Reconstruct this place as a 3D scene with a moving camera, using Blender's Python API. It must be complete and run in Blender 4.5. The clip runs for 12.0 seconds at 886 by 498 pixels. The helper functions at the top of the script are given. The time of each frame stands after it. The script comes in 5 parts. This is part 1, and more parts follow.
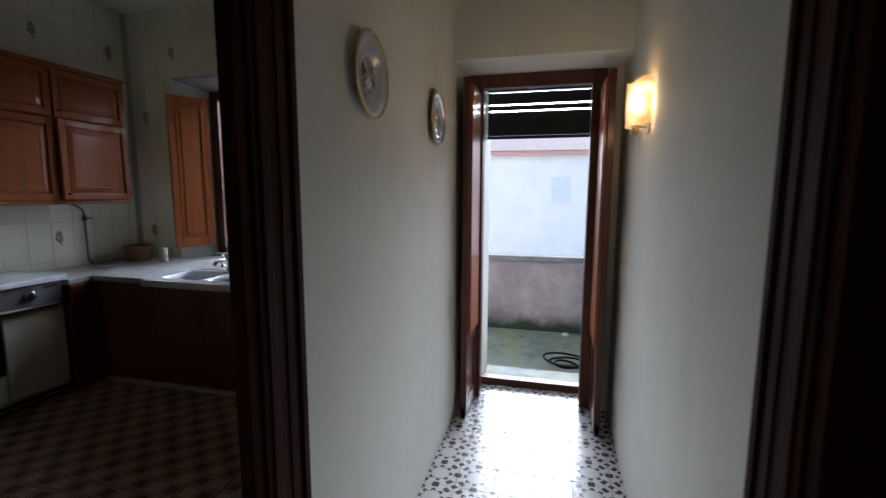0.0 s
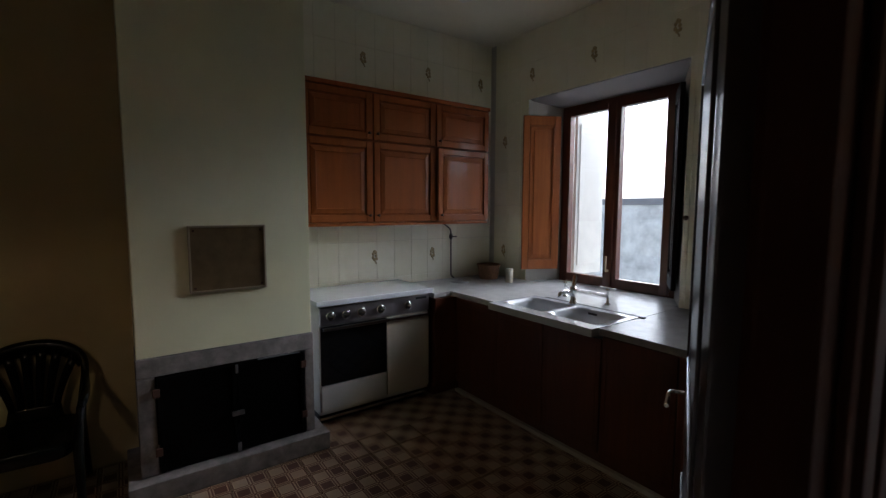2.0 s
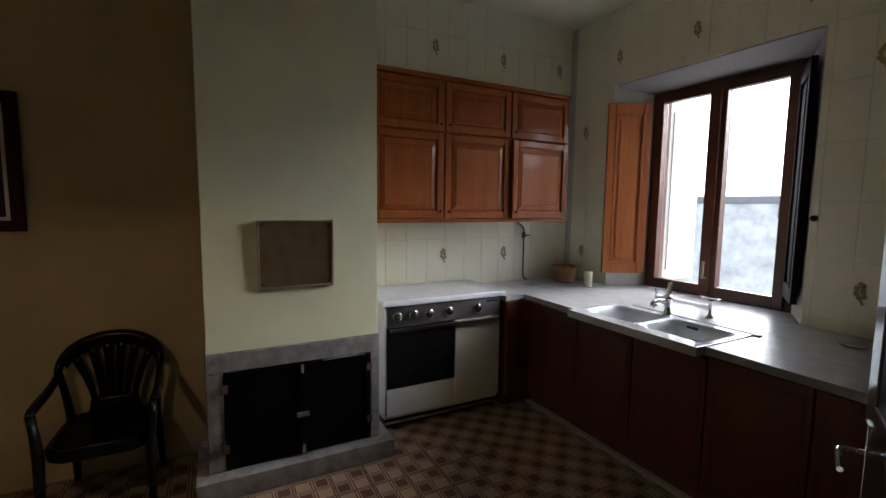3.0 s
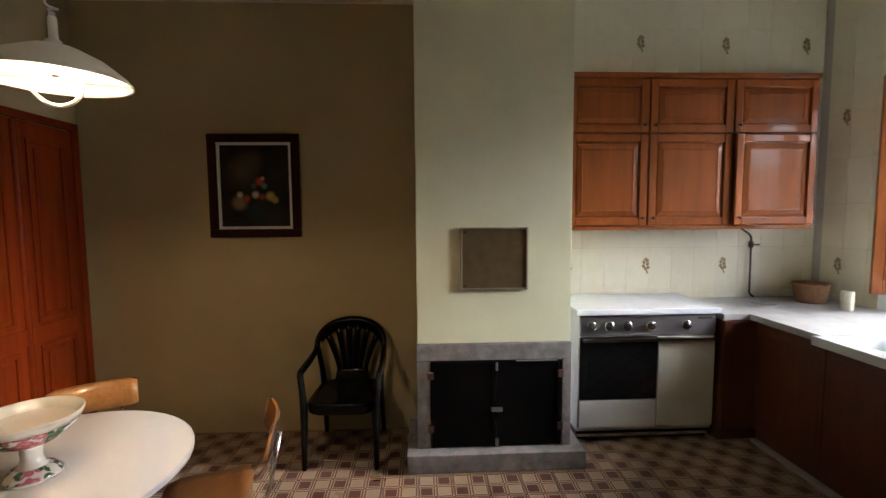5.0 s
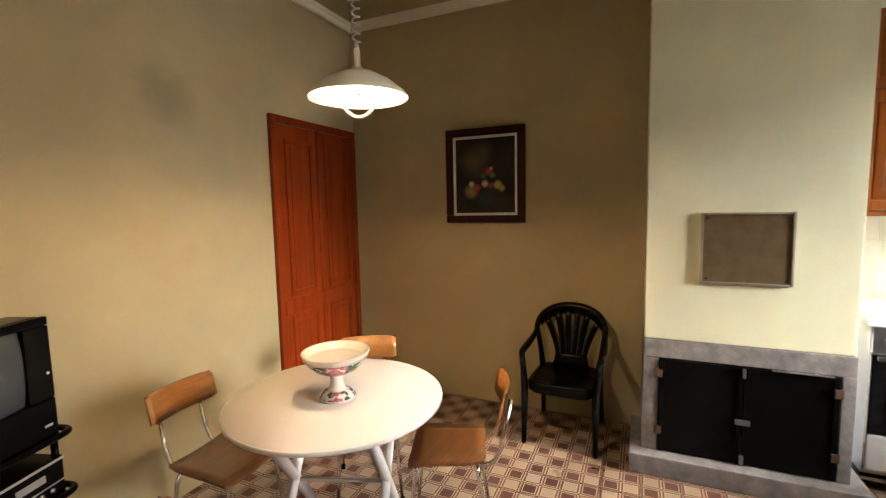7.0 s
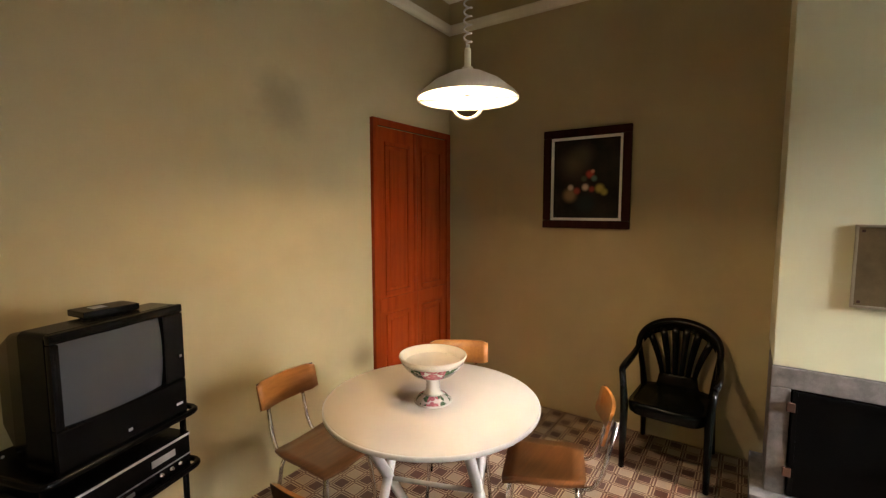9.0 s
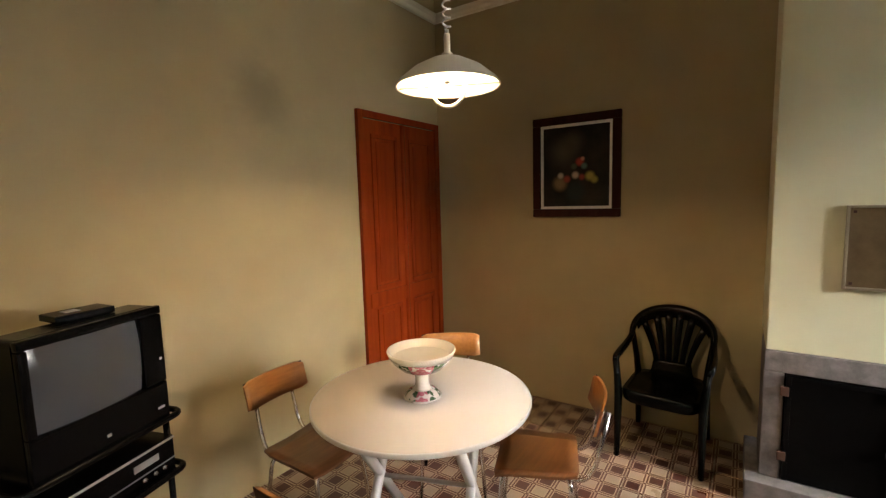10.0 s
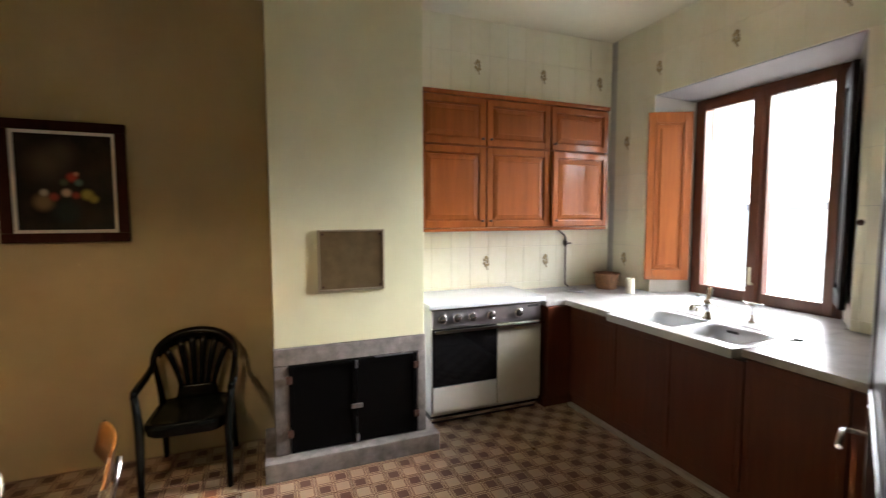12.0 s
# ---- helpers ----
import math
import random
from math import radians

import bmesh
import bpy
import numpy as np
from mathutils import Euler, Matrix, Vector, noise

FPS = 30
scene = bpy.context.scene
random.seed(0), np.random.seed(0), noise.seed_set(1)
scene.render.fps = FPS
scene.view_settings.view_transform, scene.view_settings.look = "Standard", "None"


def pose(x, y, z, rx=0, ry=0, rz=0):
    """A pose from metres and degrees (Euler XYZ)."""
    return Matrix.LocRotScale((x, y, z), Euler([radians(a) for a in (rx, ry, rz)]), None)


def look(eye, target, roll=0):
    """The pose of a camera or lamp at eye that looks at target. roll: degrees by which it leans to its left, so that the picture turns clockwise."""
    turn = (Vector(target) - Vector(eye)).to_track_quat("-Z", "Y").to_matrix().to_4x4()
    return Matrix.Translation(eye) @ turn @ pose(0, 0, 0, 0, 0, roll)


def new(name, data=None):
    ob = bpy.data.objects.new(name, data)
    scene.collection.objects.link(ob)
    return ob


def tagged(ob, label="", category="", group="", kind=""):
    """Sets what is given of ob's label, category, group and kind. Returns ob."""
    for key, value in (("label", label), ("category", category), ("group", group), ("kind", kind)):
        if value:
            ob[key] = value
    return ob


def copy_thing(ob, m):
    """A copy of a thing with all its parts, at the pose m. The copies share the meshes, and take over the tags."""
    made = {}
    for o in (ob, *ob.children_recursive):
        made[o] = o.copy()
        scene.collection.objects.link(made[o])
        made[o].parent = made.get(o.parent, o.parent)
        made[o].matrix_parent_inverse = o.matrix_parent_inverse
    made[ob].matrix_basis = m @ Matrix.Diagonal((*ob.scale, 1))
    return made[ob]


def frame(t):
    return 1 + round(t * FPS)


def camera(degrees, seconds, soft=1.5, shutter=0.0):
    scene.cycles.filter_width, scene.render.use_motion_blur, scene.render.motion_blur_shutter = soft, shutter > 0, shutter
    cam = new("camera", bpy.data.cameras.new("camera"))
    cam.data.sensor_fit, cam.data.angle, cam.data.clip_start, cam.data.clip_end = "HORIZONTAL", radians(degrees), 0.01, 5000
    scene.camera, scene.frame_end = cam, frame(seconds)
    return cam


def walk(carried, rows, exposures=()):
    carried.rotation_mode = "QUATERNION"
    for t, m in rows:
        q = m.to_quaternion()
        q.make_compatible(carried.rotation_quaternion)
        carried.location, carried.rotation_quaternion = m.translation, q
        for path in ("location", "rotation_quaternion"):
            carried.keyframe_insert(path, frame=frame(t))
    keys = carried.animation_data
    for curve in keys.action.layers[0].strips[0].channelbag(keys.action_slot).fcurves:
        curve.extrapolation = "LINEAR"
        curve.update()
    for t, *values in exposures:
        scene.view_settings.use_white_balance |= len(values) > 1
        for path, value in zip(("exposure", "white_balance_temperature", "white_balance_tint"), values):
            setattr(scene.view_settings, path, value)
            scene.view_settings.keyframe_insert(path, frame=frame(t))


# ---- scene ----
cam = camera(89.7, 12.0, soft=1.3, shutter=0.2)
PATH = [
    (0, (-0.37, -0.376, 1.532), (-0.849, 1.549, 1.278), 0.2),
    (0.5, (-0.544, -0.242, 1.531), (-1.404, 1.544, 1.265), 1.0),
    (1, (-0.735, -0.142, 1.549), (-1.93, 1.442, 1.302), 1.2),
    (1.5, (-0.808, -0.127, 1.517), (-2.244, 1.255, 1.35), 0.5),
    (2, (-0.917, 0.077, 1.564), (-2.533, 1.242, 1.383), 0.2),
    (2.5, (-1.056, 0.133, 1.554), (-2.75, 1.18, 1.371), 0.4),
    (3, (-1.148, 0.143, 1.556), (-2.91, 1.068, 1.36), 0.7),
    (5, (-1.066, 0.144, 1.549), (-3.058, 0.232, 1.39), -0.4),
    (5.5, (-1.077, 0.087, 1.552), (-3.066, -0.04, 1.381), -0.2),
    (6, (-1.061, 0.049, 1.554), (-3.018, -0.317, 1.366), -0.4),
    (6.5, (-1.013, 0.071, 1.531), (-2.909, -0.537, 1.346), -0.9),
    (7, (-0.991, 0.066, 1.533), (-2.81, -0.741, 1.337), -1.2),
    (7.5, (-0.991, 0.043, 1.53), (-2.748, -0.893, 1.332), -1.2),
    (9.5, (-1.02, -0.04, 1.544), (-2.647, -1.187, 1.357), -0.2),
    (10, (-1.059, -0.019, 1.537), (-2.707, -1.131, 1.319), -1.6),
    (10.5, (-0.979, -0.036, 1.526), (-2.786, -0.87, 1.325), -0.2),
    (11, (-1.055, -0.081, 1.54), (-3.013, -0.436, 1.338), 0.6),
    (11.5, (-1.04, -0.043, 1.554), (-3.024, 0.123, 1.36), 0.4),
    (12, (-0.944, 0.083, 1.544), (-2.799, 0.816, 1.398), -0.1),
]
EXPOSURES = [(0, 1.55, 5150, 10), (1.0, 1.3, 5300, 10), (1.5, 1.35, 5400, 10), (2.5, 2.05, 5600, 10), (3.0, 2.35, 5700, 10), (5.0, 3.4, 5900, 10), (5.5, 3.7, 5950, 10), (6.5, 4.2, 6200, 10), (7.0, 4.3, 6350, 10), (9.5, 3.9, 6350, 10), (10.0, 3.85, 6350, 10), (10.5, 3.9, 6300, 10), (11.0, 3.9, 6200, 10), (12.0, 4.0, 6100, 10)]
walk(cam, [(t, look(eye, target, roll)) for t, eye, target, roll in PATH], EXPOSURES)

# ---- world and light ----
world = bpy.data.worlds.new("overcast")
scene.world = world
world.use_nodes = True
wn, wl = world.node_tree.nodes, world.node_tree.links
sky = wn.new("ShaderNodeTexSky")
sky.sky_type, sky.sun_disc, sky.sun_elevation, sky.sun_rotation = "NISHITA", False, radians(24), radians(2)
sky.air_density, sky.dust_density, sky.ozone_density = 1.0, 4.0, 1.0
soft_sky = wn.new("ShaderNodeHueSaturation")
soft_sky.inputs["Saturation"].default_value = 0.35
wl.new(sky.outputs[0], soft_sky.inputs["Color"])
wl.new(soft_sky.outputs[0], wn["Background"].inputs["Color"])
wn["Background"].inputs["Strength"].default_value = 0.15

sun_data = bpy.data.lights.new("sun", "SUN")
sun_data.energy, sun_data.angle, sun_data.color = 0.5, radians(36), (1.0, 0.98, 0.95)
sun = new("sun", sun_data)
sun.matrix_world = look((1.3, 36.5, 16.3), (0, 0, 0))

PENDANT = (-2.41, -0.89)
lamp_data = bpy.data.lights.new("pendant_bulb", "POINT")
lamp_data.energy, lamp_data.shadow_soft_size, lamp_data.color = 1.35, 0.025, (1.0, 0.70, 0.43)
new("pendant_bulb", lamp_data).location = (PENDANT[0], PENDANT[1], 1.987)
sconce_data = bpy.data.lights.new("sconce_bulb", "POINT")
sconce_data.energy, sconce_data.shadow_soft_size, sconce_data.color = 0.35, 0.03, (1.0, 0.64, 0.30)
new("sconce_bulb", sconce_data).location = (-0.025, 1.86, 1.93)


# ---- materials ----
def shader(name, rough=0.5, metal=0.0, coat=0.0):
    m = bpy.data.materials.new(name)
    m.use_nodes = True
    n, l = m.node_tree.nodes, m.node_tree.links
    b = n["Principled BSDF"]
    b.inputs["Roughness"].default_value, b.inputs["Metallic"].default_value = rough, metal
    b.inputs["Coat Weight"].default_value = coat
    return m, n, l, b


def noise_tex(n, l, vec, scale, detail=4.0, rough=0.6):
    t = n.new("ShaderNodeTexNoise")
    t.inputs["Scale"].default_value, t.inputs["Detail"].default_value, t.inputs["Roughness"].default_value = scale, detail, rough
    l.new(vec, t.inputs["Vector"])
    return t.outputs["Fac"]


def ramp(n, l, fac, stops):
    r = n.new("ShaderNodeValToRGB")
    while len(r.color_ramp.elements) < len(stops):
        r.color_ramp.elements.new(0.5)
    for e, (p, c) in zip(r.color_ramp.elements, stops):
        e.position, e.color = p, (*c, 1)
    l.new(fac, r.inputs["Fac"])
    return r.outputs["Color"]


def mix(n, l, fac, a, b, blend="MIX"):
    m = n.new("ShaderNodeMix")
    m.data_type, m.blend_type = "RGBA", blend
    for value, socket in ((fac, m.inputs[0]), (a, m.inputs[6]), (b, m.inputs[7])):
        if isinstance(value, (int, float)):
            socket.default_value = value
        elif isinstance(value, tuple):
            socket.default_value = (*value, 1)
        else:
            l.new(value, socket)
    return m.outputs[2]


def math_node(n, l, op, a, b=0.0, c=0.0):
    m = n.new("ShaderNodeMath")
    m.operation = op
    for value, socket in zip((a, b, c), m.inputs):
        if isinstance(value, (int, float)):
            socket.default_value = value
        else:
            l.new(value, socket)
    return m.outputs[0]


def bump(n, l, b, height, strength, distance=0.01):
    k = n.new("ShaderNodeBump")
    k.inputs["Strength"].default_value, k.inputs["Distance"].default_value = strength, distance
    l.new(height, k.inputs["Height"])
    l.new(k.outputs[0], b.inputs["Normal"])


def coords(n, kind="Object"):
    return n.new("ShaderNodeTexCoord").outputs[kind]


def position(n):
    return n.new("ShaderNodeNewGeometry").outputs["Position"]


def stretched(n, l, vec, sx, sy, sz):
    m = n.new("ShaderNodeMapping")
    m.inputs["Scale"].default_value = (sx, sy, sz)
    l.new(vec, m.inputs["Vector"])
    return m.outputs[0]


def plain(name, colour, rough=0.5, metal=0.0, vary=0.12, scale=6.0, relief=0.05, coat=0.0, spec=0.5):
    """A surface of one colour with soft blotches, fine grain and uneven gloss."""
    m, n, l, b = shader(name, rough, metal, coat)
    b.inputs["Specular IOR Level"].default_value = spec
    v = position(n)
    big, fine = noise_tex(n, l, v, scale), noise_tex(n, l, v, scale * 22, 3)
    dark = tuple(c * (1 - vary) for c in colour)
    light = tuple(min(1, c * (1 + vary)) for c in colour)
    c1 = ramp(n, l, big, [(0.3, dark), (0.7, light)])
    c2 = mix(n, l, 0.25, c1, ramp(n, l, fine, [(0.35, dark), (0.65, light)]))
    l.new(c2, b.inputs["Base Color"])
    r = math_node(n, l, "MULTIPLY_ADD", big, 0.24 * rough, 0.88 * rough)
    l.new(r, b.inputs["Roughness"])
    if relief:
        bump(n, l, b, fine, relief, 0.004)
    return m


def wood(name, dark, light, rough=0.35, along="z", coat=0.0, grain=9.0):
    """Varnished wood with grain along one axis, in the object's own space."""
    m, n, l, b = shader(name, rough, 0, coat)
    b.inputs["Coat Roughness"].default_value = 0.07
    scales = {"x": (0.08, 1, 1), "y": (1, 0.08, 1), "z": (1, 1, 0.08)}[along]
    info = n.new("ShaderNodeObjectInfo").outputs["Random"]
    shift = n.new("ShaderNodeVectorMath")
    shift.operation = "ADD"
    l.new(position(n), shift.inputs[0])
    comb = n.new("ShaderNodeCombineXYZ")
    for i in range(3):
        l.new(math_node(n, l, "MULTIPLY", info, 3.7 + i), comb.inputs[i])
    l.new(comb.outputs[0], shift.inputs[1])
    v = stretched(n, l, shift.outputs[0], *scales)
    g = noise_tex(n, l, v, grain * 4, 6, 0.7)
    w = noise_tex(n, l, v, grain, 3, 0.5)
    mixed = math_node(n, l, "MULTIPLY_ADD", g, 0.55, math_node(n, l, "MULTIPLY", w, 0.45))
    c = ramp(n, l, mixed, [(0.32, dark), (0.5, tuple((a + d) / 2 for a, d in zip(dark, light))), (0.68, light)])
    l.new(c, b.inputs["Base Color"])
    l.new(math_node(n, l, "MULTIPLY_ADD", g, 0.3 * rough, 0.85 * rough), b.inputs["Roughness"])
    bump(n, l, b, g, 0.12, 0.002)
    return m


def plaster(name, colour, stain=None):
    """Painted plaster: trowel marks, faint blotches, optional soot stains (x, y, z, radius, strength)."""
    m, n, l, b = shader(name, 0.78)
    v = position(n)
    big, mid, fine = noise_tex(n, l, v, 0.9, 5), noise_tex(n, l, v, 5, 5), noise_tex(n, l, v, 90, 3)
    c = ramp(n, l, big, [(0.3, tuple(k * 0.88 for k in colour)), (0.7, tuple(min(1, k * 1.06) for k in colour))])
    c = mix(n, l, 0.3, c, ramp(n, l, mid, [(0.35, tuple(k * 0.9 for k in colour)), (0.65, colour)]))
    for x, y, z, r, strength in stain or ():
        d = n.new("ShaderNodeVectorMath")
        d.operation = "DISTANCE"
        l.new(v, d.inputs[0])
        d.inputs[1].default_value = (x, y, z)
        ragged = math_node(n, l, "MULTIPLY_ADD", mid, r * 0.9, math_node(n, l, "SUBTRACT", d.outputs["Value"], r * 0.45))
        f = n.new("ShaderNodeMapRange")
        f.interpolation_type = "SMOOTHSTEP"
        f.inputs[1].default_value, f.inputs[2].default_value, f.inputs[3].default_value, f.inputs[4].default_value = 0.0, r, strength, 0.0
        l.new(ragged, f.inputs[0])
        c = mix(n, l, f.outputs[0], c, tuple(k * 0.35 for k in colour))
    l.new(c, b.inputs["Base Color"])
    both = math_node(n, l, "MULTIPLY_ADD", mid, 1.2, fine)
    bump(n, l, b, both, 0.12, 0.006)
    return m


def glass_mat(name, tint=(1, 1, 1), rough=0.0):
    m, n, l, b = shader(name, rough)
    b.inputs["Base Color"].default_value = (*tint, 1)
    b.inputs["Transmission Weight"].default_value, b.inputs["IOR"].default_value = 1.0, 1.45
    return m


def glow(name, colour, strength):
    m, n, l, b = shader(name)
    b.inputs["Base Color"].default_value = (*colour, 1)
    b.inputs["Emission Color"].default_value = (*colour, 1)
    b.inputs["Emission Strength"].default_value = strength
    return m


TILE = 0.2
TILE_X, TILE_Y = 0.01, 0.099   # where the tile joints fall, modulo the tile


def kitchen_floor_mat():
    """Twenty-centimetre tiles printed with framed brown and cream squares that a fine line joins at the corners."""
    m, n, l, b = shader("patterned_tile", 0.3)
    sep = n.new("ShaderNodeSeparateXYZ")
    l.new(position(n), sep.inputs[0])
    cell = TILE / 2
    u = math_node(n, l, "DIVIDE", math_node(n, l, "SUBTRACT", sep.outputs[0], TILE_X), cell)
    w = math_node(n, l, "DIVIDE", math_node(n, l, "SUBTRACT", sep.outputs[1], TILE_Y), cell)
    iu, iw = math_node(n, l, "FLOOR", u), math_node(n, l, "FLOOR", w)
    odd = math_node(n, l, "MODULO", math_node(n, l, "ADD", math_node(n, l, "ADD", iu, iw), 2000), 2)
    fu = math_node(n, l, "ABSOLUTE", math_node(n, l, "SUBTRACT", math_node(n, l, "SUBTRACT", u, iu), 0.5))
    fw = math_node(n, l, "ABSOLUTE", math_node(n, l, "SUBTRACT", math_node(n, l, "SUBTRACT", w, iw), 0.5))
    d = math_node(n, l, "MAXIMUM", fu, fw)
    s = math_node(n, l, "ADD", fu, fw)
    v = position(n)
    speck = noise_tex(n, l, v, 160, 3)
    worn = noise_tex(n, l, v, 2.2, 5)
    brown = ramp(n, l, speck, [(0.3, (0.058, 0.016, 0.009)), (0.7, (0.11, 0.034, 0.018))])
    cream = ramp(n, l, speck, [(0.3, (0.33, 0.25, 0.17)), (0.7, (0.43, 0.33, 0.235))])
    line = ramp(n, l, speck, [(0.3, (0.09, 0.032, 0.018)), (0.7, (0.15, 0.06, 0.034))])
    pale = ramp(n, l, speck, [(0.3, (0.42, 0.32, 0.22)), (0.7, (0.52, 0.41, 0.29))])
    fill = mix(n, l, odd, cream, brown)
    inner = math_node(n, l, "LESS_THAN", d, 0.325)
    ring = math_node(n, l, "LESS_THAN", math_node(n, l, "ABSOLUTE", math_node(n, l, "SUBTRACT", d, 0.42)), 0.045)
    corner = math_node(n, l, "GREATER_THAN", s, 0.80)
    diag = math_node(n, l, "LESS_THAN", math_node(n, l, "ABSOLUTE", math_node(n, l, "SUBTRACT", fu, fw)), 0.05)
    c = mix(n, l, ring, pale, line)
    c = mix(n, l, corner, c, pale)
    c = mix(n, l, math_node(n, l, "MULTIPLY", corner, diag), c, line)
    c = mix(n, l, inner, c, fill)
    c = mix(n, l, 0.35, c, ramp(n, l, worn, [(0.3, (0.62, 0.60, 0.56)), (0.7, (1, 1, 1))]), "MULTIPLY")
    l.new(c, b.inputs["Base Color"])
    l.new(math_node(n, l, "MULTIPLY_ADD", worn, 0.22, 0.2), b.inputs["Roughness"])
    bump(n, l, b, noise_tex(n, l, v, 60, 2), 0.03, 0.002)
    return m


def corridor_floor_mat():
    """Pale tiles printed with dark petals round eight-pointed stars."""
    m, n, l, b = shader("star_tile", 0.2, 0, 0.35)
    b.inputs["Coat Roughness"].default_value = 0.16
    sep = n.new("ShaderNodeSeparateXYZ")
    l.new(position(n), sep.inputs[0])

    def fold(socket, size, shift):
        k = math_node(n, l, "DIVIDE", math_node(n, l, "ADD", socket, shift), size)
        return math_node(n, l, "SUBTRACT", math_node(n, l, "FRACT", k), 0.5)
    u, w = fold(sep.outputs[0], 0.2, 0.03), fold(sep.outputs[1], 0.2, 0.07)
    r = math_node(n, l, "SQRT", math_node(n, l, "ADD", math_node(n, l, "MULTIPLY", u, u), math_node(n, l, "MULTIPLY", w, w)))
    a = math_node(n, l, "ARCTAN2", w, u)
    petal = math_node(n, l, "COSINE", math_node(n, l, "MULTIPLY", a, 8.0))
    ring1 = math_node(n, l, "LESS_THAN", math_node(n, l, "ABSOLUTE", math_node(n, l, "SUBTRACT", r, math_node(n, l, "MULTIPLY_ADD", petal, 0.05, 0.26))), 0.045)
    ring2 = math_node(n, l, "MULTIPLY", math_node(n, l, "LESS_THAN", math_node(n, l, "ABSOLUTE", math_node(n, l, "SUBTRACT", r, 0.47)), 0.07), math_node(n, l, "GREATER_THAN", petal, 0.0))
    dots = math_node(n, l, "GREATER_THAN", math_node(n, l, "ADD", math_node(n, l, "ABSOLUTE", u), math_node(n, l, "ABSOLUTE", w)), 0.9)
    dark = math_node(n, l, "MAXIMUM", math_node(n, l, "MAXIMUM", math_node(n, l, "MULTIPLY", ring1, math_node(n, l, "GREATER_THAN", petal, -0.35)), ring2), dots)
    speck = noise_tex(n, l, position(n), 120, 3)
    worn = noise_tex(n, l, position(n), 3, 5)
    c = mix(n, l, dark, ramp(n, l, speck, [(0.3, (0.60, 0.58, 0.55)), (0.7, (0.72, 0.70, 0.67))]), ramp(n, l, speck, [(0.3, (0.05, 0.035, 0.05)), (0.7, (0.09, 0.06, 0.08))]))
    c = mix(n, l, 0.3, c, ramp(n, l, worn, [(0.3, (0.65, 0.65, 0.66)), (0.7, (1, 1, 1))]), "MULTIPLY")
    l.new(c, b.inputs["Base Color"])
    l.new(math_node(n, l, "MULTIPLY_ADD", worn, 0.25, 0.12), b.inputs["Roughness"])
    return m


# one paint on walls and chimney breast; daylight is put into the chimney's copy
WALL = plaster("olive_cream_plaster", (0.45, 0.36, 0.19), [(-2.55, -2.16, 2.11, 0.24, 0.42), (-2.75, -2.16, 2.05, 0.5, 0.06), (-3.14, -2.16, 0.55, 0.16, 0.35)])
CHIMNEY_LIT = plaster("lit_pale_green_plaster", (0.77, 0.765, 0.54))
CORRIDOR = plaster("white_grey_plaster", (0.82, 0.81, 0.73))
CEILING = plaster("ceiling_plaster", (0.84, 0.80, 0.64))
DARK_ROOM = plaster("ochre_plaster", (0.35, 0.25, 0.15))
REVEAL = plaster("white_reveal", (0.60, 0.58, 0.52))
FLOOR = kitchen_floor_mat()
STAR = corridor_floor_mat()
GROUT = plain("grout", (0.22, 0.17, 0.12), 0.85)
TILE_GROUT = plain("tile_grout", (0.58, 0.55, 0.43), 0.85)
STONE = plain("grey_stone", (0.20, 0.182, 0.178), 0.6, vary=0.5, scale=13, relief=0.25)
IRON = plain("black_iron", (0.003, 0.0028, 0.0028), 0.42, 0.0, relief=0.2, spec=0.06)
RUST = plain("rusty_hinge", (0.10, 0.05, 0.035), 0.7, 0.4)
BRASS = plain("dull_brass_sheet", (0.22, 0.16, 0.085), 0.42, 0.6, vary=0.2, scale=14, relief=0.1)
BRASS_EDGE = plain("brass_rim", (0.46, 0.40, 0.29), 0.38, 0.7)
CABINET = wood("cherry_cabinet", (0.205, 0.054, 0.010), (0.31, 0.086, 0.016), 0.5, "z", 0.35, 5)
CABINET.node_tree.nodes["Principled BSDF"].inputs["Specular IOR Level"].default_value = 0.12
BASE_WOOD = wood("dark_cherry", (0.075, 0.019, 0.008), (0.125, 0.033, 0.013), 0.34, "z", 0.2)
RED_DOOR = wood("red_door_wood", (0.165, 0.019, 0.004), (0.27, 0.038, 0.006), 0.24, "z", 0.5, 5)
RED_DOOR.node_tree.nodes["Principled BSDF"].inputs["Specular IOR Level"].default_value = 0.2
FRAME_DARK = wood("dark_brown_frame", (0.026, 0.007, 0.004), (0.052, 0.014, 0.008), 0.7, "z", 0.0)
FRAME_DARK.node_tree.nodes["Principled BSDF"].inputs["Specular IOR Level"].default_value = 0.1
LEAF_DARK = wood("glossy_dark_leaf", (0.020, 0.008, 0.006), (0.04, 0.015, 0.010), 0.3, "z", 0.4)
WINDOW_WOOD = wood("window_wood", (0.075, 0.019, 0.008), (0.13, 0.034, 0.013), 0.4, "z", 0.1)
SHUTTER_WOOD = wood("orange_shutter", (0.34, 0.095, 0.022), (0.50, 0.16, 0.04), 0.36, "z", 0.25)
CHAIR_WOOD = wood("chair_laminate", (0.27, 0.10, 0.022), (0.46, 0.19, 0.045), 0.3, "x", 0.3, 14)
SEAT_WOOD = wood("seat_laminate", (0.115, 0.042, 0.013), (0.21, 0.082, 0.024), 0.3, "x", 0.3, 14)
# backrest rears: the shadow side is put into a darker laminate colour
REAR_SHADED = wood("shaded_rear_laminate", (0.035, 0.012, 0.006), (0.07, 0.025, 0.01), 0.35, "x", 0.2, 14)
CHROME = plain("chrome", (0.75, 0.75, 0.76), 0.14, 1.0, 0.05, relief=0)
STEEL = plain("brushed_steel", (0.42, 0.42, 0.44), 0.34, 0.9, 0.1)
